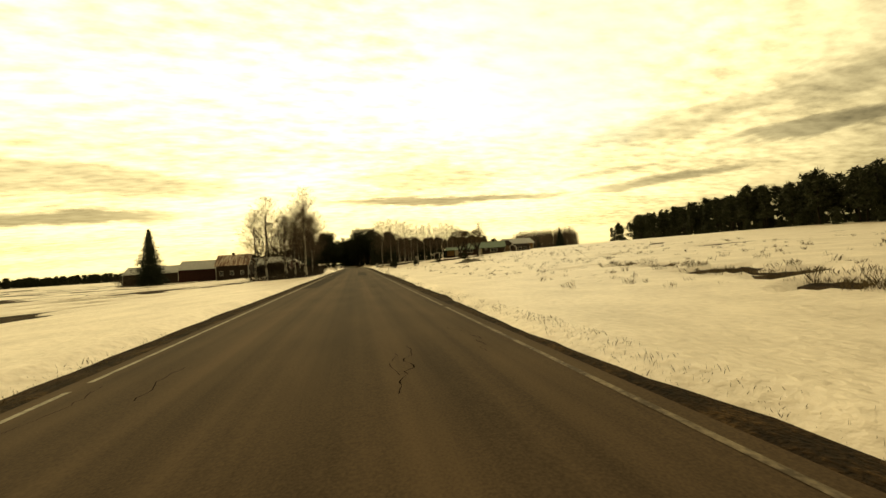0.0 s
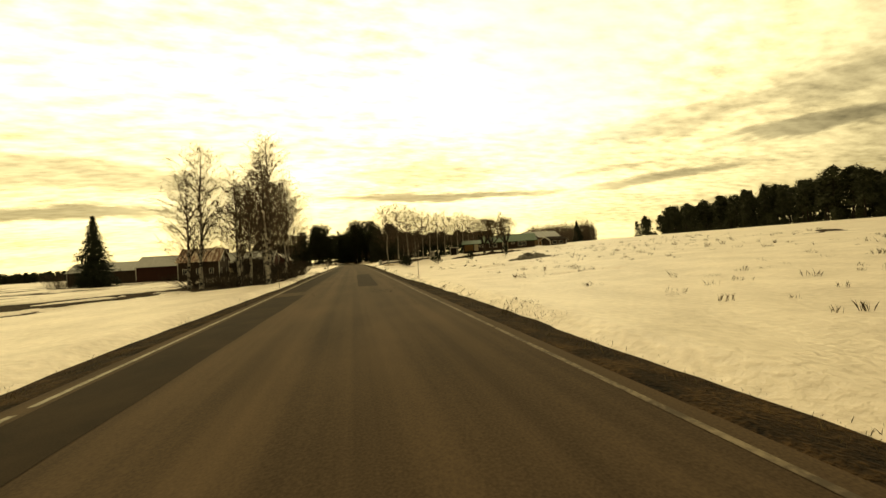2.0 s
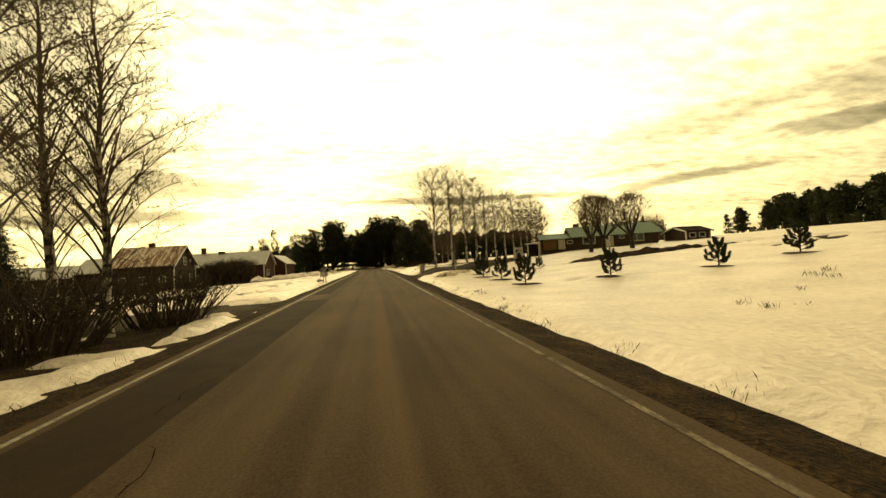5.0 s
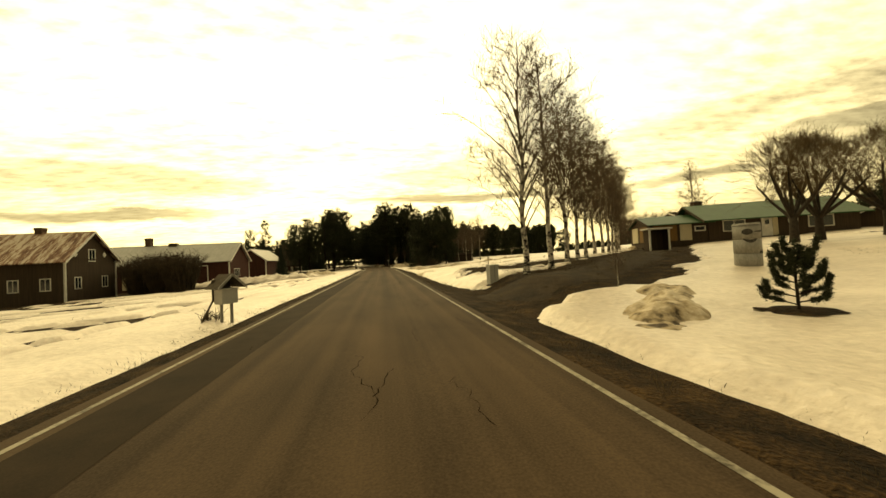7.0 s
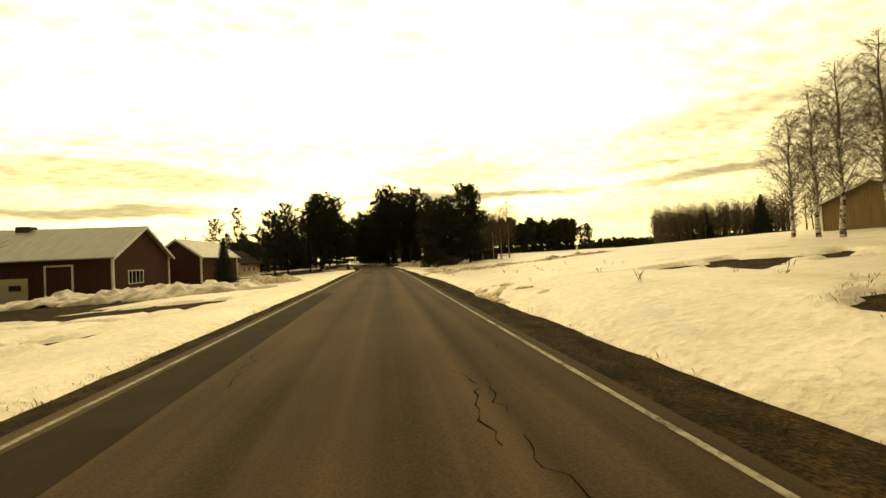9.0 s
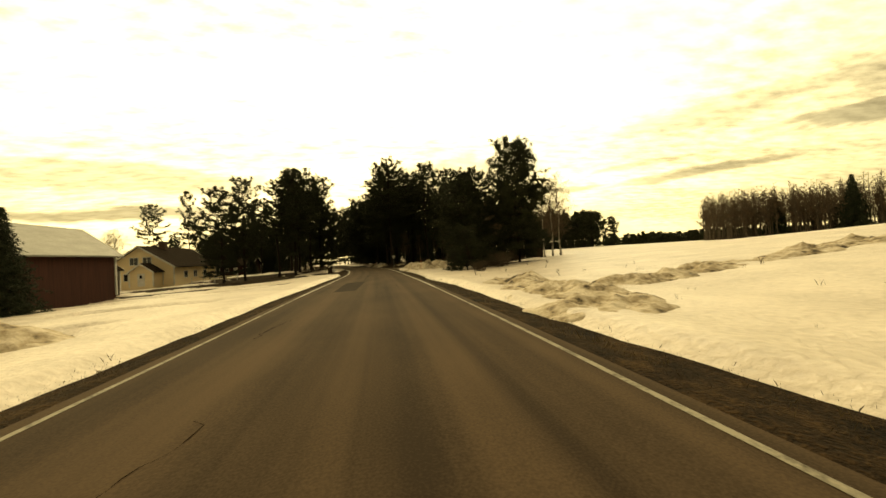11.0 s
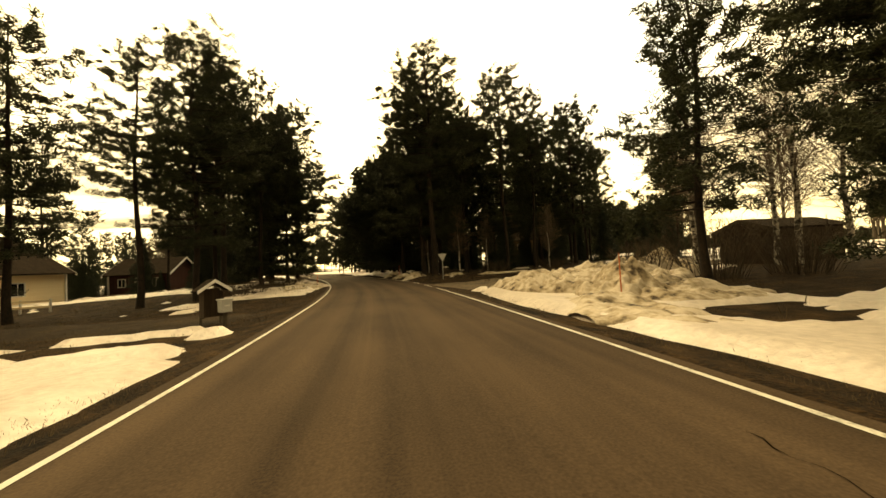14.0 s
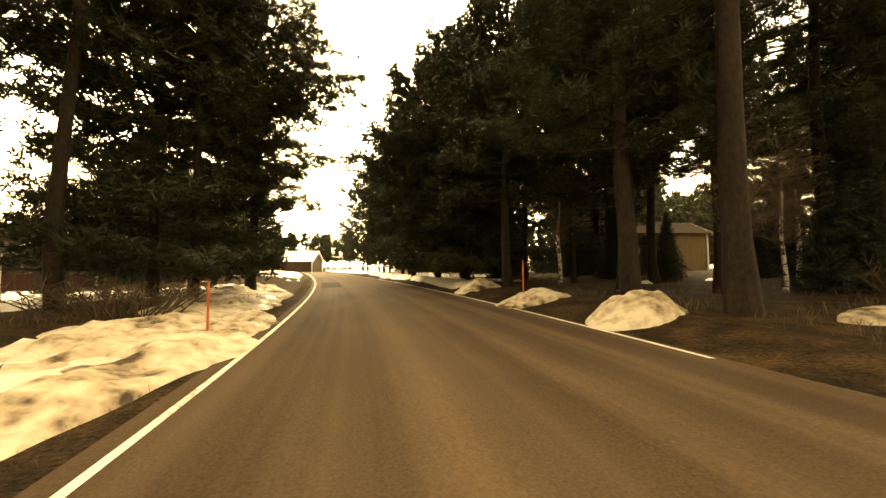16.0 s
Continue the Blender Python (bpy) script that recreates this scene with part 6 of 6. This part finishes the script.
heap(18.5, 197.5, 3.6, 1.8, 0.9, 10, LBL, 14)
heap(-0.3, 205.0, 1.30, 0.95, 0.52, 11, "small cone of old snow beside the road", 20, flat=1.15)
heap(7.4, 202.8, 2.2, 0.45, 0.13, 31, "thin strip of old snow on the bare verge", 4, flat=0.6)
heap(3.2, 203.4, 0.9, 0.4, 0.2, 32, "thin strip of old snow on the bare verge", 15, flat=0.6)
heap(-1.5, 208.6, 1.25, 0.8, 0.36, 12, "small cone of old snow beside the road", 0, flat=1.1)
heap(-2.4, 214.0, 1.2, 0.9, 0.40, 13, "small cone of old snow beside the road", 0, flat=1.1)
heap(6.3, 89.9, 2.0, 0.9, 0.42, 14, LBL, 42, lumps=0.5, flat=0.7)
heap(8.6, 92.2, 1.6, 0.9, 0.40, 15, LBL, 42, lumps=0.5)
heap(4.9, 122.0, 0.9, 4.5, 0.24, 16, LBL, 2)
heap(-14, 137.0, 6.5, 1.6, 0.85, 17, "lumpy mound of cleared old snow in the yard", -8, mat="snow", lumps=0.45)
heap(-18.5, 138.5, 5.0, 1.7, 0.9, 18, "lumpy mound of cleared old snow in the yard", 0, mat="snow", lumps=0.45)
heap(-11, 143.5, 4.5, 1.5, 0.75, 19, LBL, -12)
heap(-25, 139.8, 4.0, 1.5, 0.8, 20, "lumpy mound of cleared old snow in the yard", 6, mat="snow", lumps=0.45)
heap(36.0, 124.5, 5.0, 2.2, 0.9, 21, LBL, 30)
heap(-9.4, 202.6, 1.7, 5.6, 0.35, 22, "long bank of old grainy snow along the verge", 6, lumps=0.5)
heap(-12.6, 213.0, 1.6, 8.0, 0.35, 23, "long bank of old grainy snow along the verge", 16, lumps=0.5)
heap(-6.6, 249, 5.0, 1.8, 0.6, 24, LBL, -20)
heap(19.6, 59.4, 2.5, 1.0, 0.50, 25, "low mound of stones and soil standing out of the snow", 5, "stone", 0.6)
heap(26.5, 88.6, 8.0, 1.4, 0.60, 30, "long low bank of bare soil and dead grass", 2, "ground", 0.5)
heap(17.6, 59.0, 1.2, 0.8, 0.42, 26, "low mound of stones and soil standing out of the snow", 0, "stone", 0.6)


# ---- dry grass ----
def grass(name, spots, label, seed):
    """spots: x, y, height, number of blades, radius"""
    rg = np.random.RandomState(seed)
    P = []
    for x, y, h, n, r in spots:
        a = rg.uniform(0, 6.283, n); q = r * np.sqrt(rg.uniform(0, 1, n))
        P.append(np.stack([x + q * np.cos(a), y + q * np.sin(a), np.full(n, h) * rg.uniform(0.4, 1.15, n)], -1))
    P = np.concatenate(P)
    n = len(P)
    z = land(P[:, 0], P[:, 1]) + np.clip(snow_depth(P[:, 0], P[:, 1]), -0.03, None) - 0.03
    az = rg.uniform(0, 6.283, n); ln = rg.uniform(0.02, 0.38, n)
    d = np.stack([np.cos(az) * ln, np.sin(az) * ln, np.ones(n)], -1)
    wd = np.stack([-np.sin(az), np.cos(az), np.zeros(n)], -1) * (0.0012 + 0.0022 * P[:, 2:3])
    b = np.stack([P[:, 0], P[:, 1], z], -1)
    m = b + d * (P[:, 2:3] * 0.55)
    t = b + d * P[:, 2:3] * np.array([1.5, 1.5, 0.95])
    V = np.stack([b - wd, b + wd, m + wd * 0.8, t, m - wd * 0.8], 1).reshape(-1, 3)
    F = np.arange(5 * n).reshape(-1, 5).tolist()
    return tagged(new(name, mesh_of(name, V.tolist(), F, M["dry_grass"])), label, "grass", kind="stuff")


rg = random.Random(9)
rn = np.random.RandomState(9)
vy = rn.uniform(0, 235, 15000); vs = np.where(rn.rand(15000) < 0.5, -1.0, 1.0)
vu = np.where(vs > 0, rn.uniform(3.75, 5.2, 15000), -rn.uniform(3.6, 4.3, 15000))
vx = vu + middle(vy)
ok = ~((vs > 0) & (((vy > 91) & (vy < 99)) | ((vy > 190) & (vy < 206)))) & ~((vs < 0) & (((vy > 73) & (vy < 80)) | ((vy > 178) & (vy < 189))))
ok &= (vs < 0) | (vu < 4.3) | (snow_depth(vx, vy) < -0.01)
vh = rn.uniform(0.04, 0.13, 15000) * np.where(rn.rand(15000) < 0.05, 1.8, 1.0) * np.where(vs > 0, 1.0, 0.7)
verge = [(vx[k], vy[k], vh[k], 9, 0.20) for k in np.nonzero(ok)[0]]
grass("verge_grass", verge, "short flattened dead grass along the verge", 1)
tufts = []
for _ in range(900):
    y = rg.uniform(2, 70)
    x = 8 + 42 * rg.random() ** 1.2
    if float(fbm(x * 0.08, y * 0.16, 91)) > -0.02:
        tufts.append((x, y, rg.uniform(0.10, 0.34), rg.randint(10, 26), rg.uniform(0.08, 0.35)))
for _ in range(90):
    y = rg.uniform(30, 86)
    tufts.append((float(middle(y)) + rg.uniform(4.3, 4.9), y, rg.uniform(0.06, 0.20), rg.randint(14, 30), 0.25))
for _ in range(120):
    y = rg.uniform(100, 185)
    tufts.append((rg.uniform(5, 16), y, rg.uniform(0.1, 0.4), rg.randint(4, 8), 0.10))
for hx, hy in ((17.6, 22), (17.0, 19.8), (17.4, 17.4), (16.4, 15.2), (15.5, 13), (15.8, 12), (14.6, 10.4), (13.6, 9), (13.0, 7.8), (12.6, 6.6)):
    for _ in range(16):
        tufts.append((hx + rg.gauss(0, 0.7), hy + rg.gauss(0, 0.5), rg.uniform(0.12, 0.34), 22, 0.28))
grass("dry_tufts", tufts, "dry grass tufts sticking out of the snow", 2)
mead = []
P = np.concatenate([np.stack([rn.uniform(a, b, n), rn.uniform(c, d, n), rn.uniform(h0, h1, n), np.full(n, m)], -1) for a, b, c, d, h0, h1, m, n in (
    (-45, 45, 50, 240, 0.08, 0.28, 12, 1500), (4.5, 24, 88, 116, 0.05, 0.16, 22, 1500), (4.5, 14, 98, 114, 0.05, 0.16, 22, 1500), (-20, -5, 50, 79, 0.05, 0.16, 22, 1000), (-22, -4.8, 172, 198, 0.05, 0.16, 22, 1400))])
P = P[(snow_depth(P[:, 0], P[:, 1]) < -0.02) & (np.abs(P[:, 0] - middle(P[:, 1])) > 4.2)]
mead = [(p[0], p[1], p[2], int(p[3]), 0.45) for p in P]
for _ in range(1100):
    y = rg.uniform(196, 245)
    x = float(middle(y)) + rg.choice((-1, 1)) * rg.uniform(5.0, 20)
    mead.append((x, y, rg.uniform(0.12, 0.4), 12, 0.5))
grass("dead_meadow_grass", mead, "matted dead grass where the snow has gone", 3)
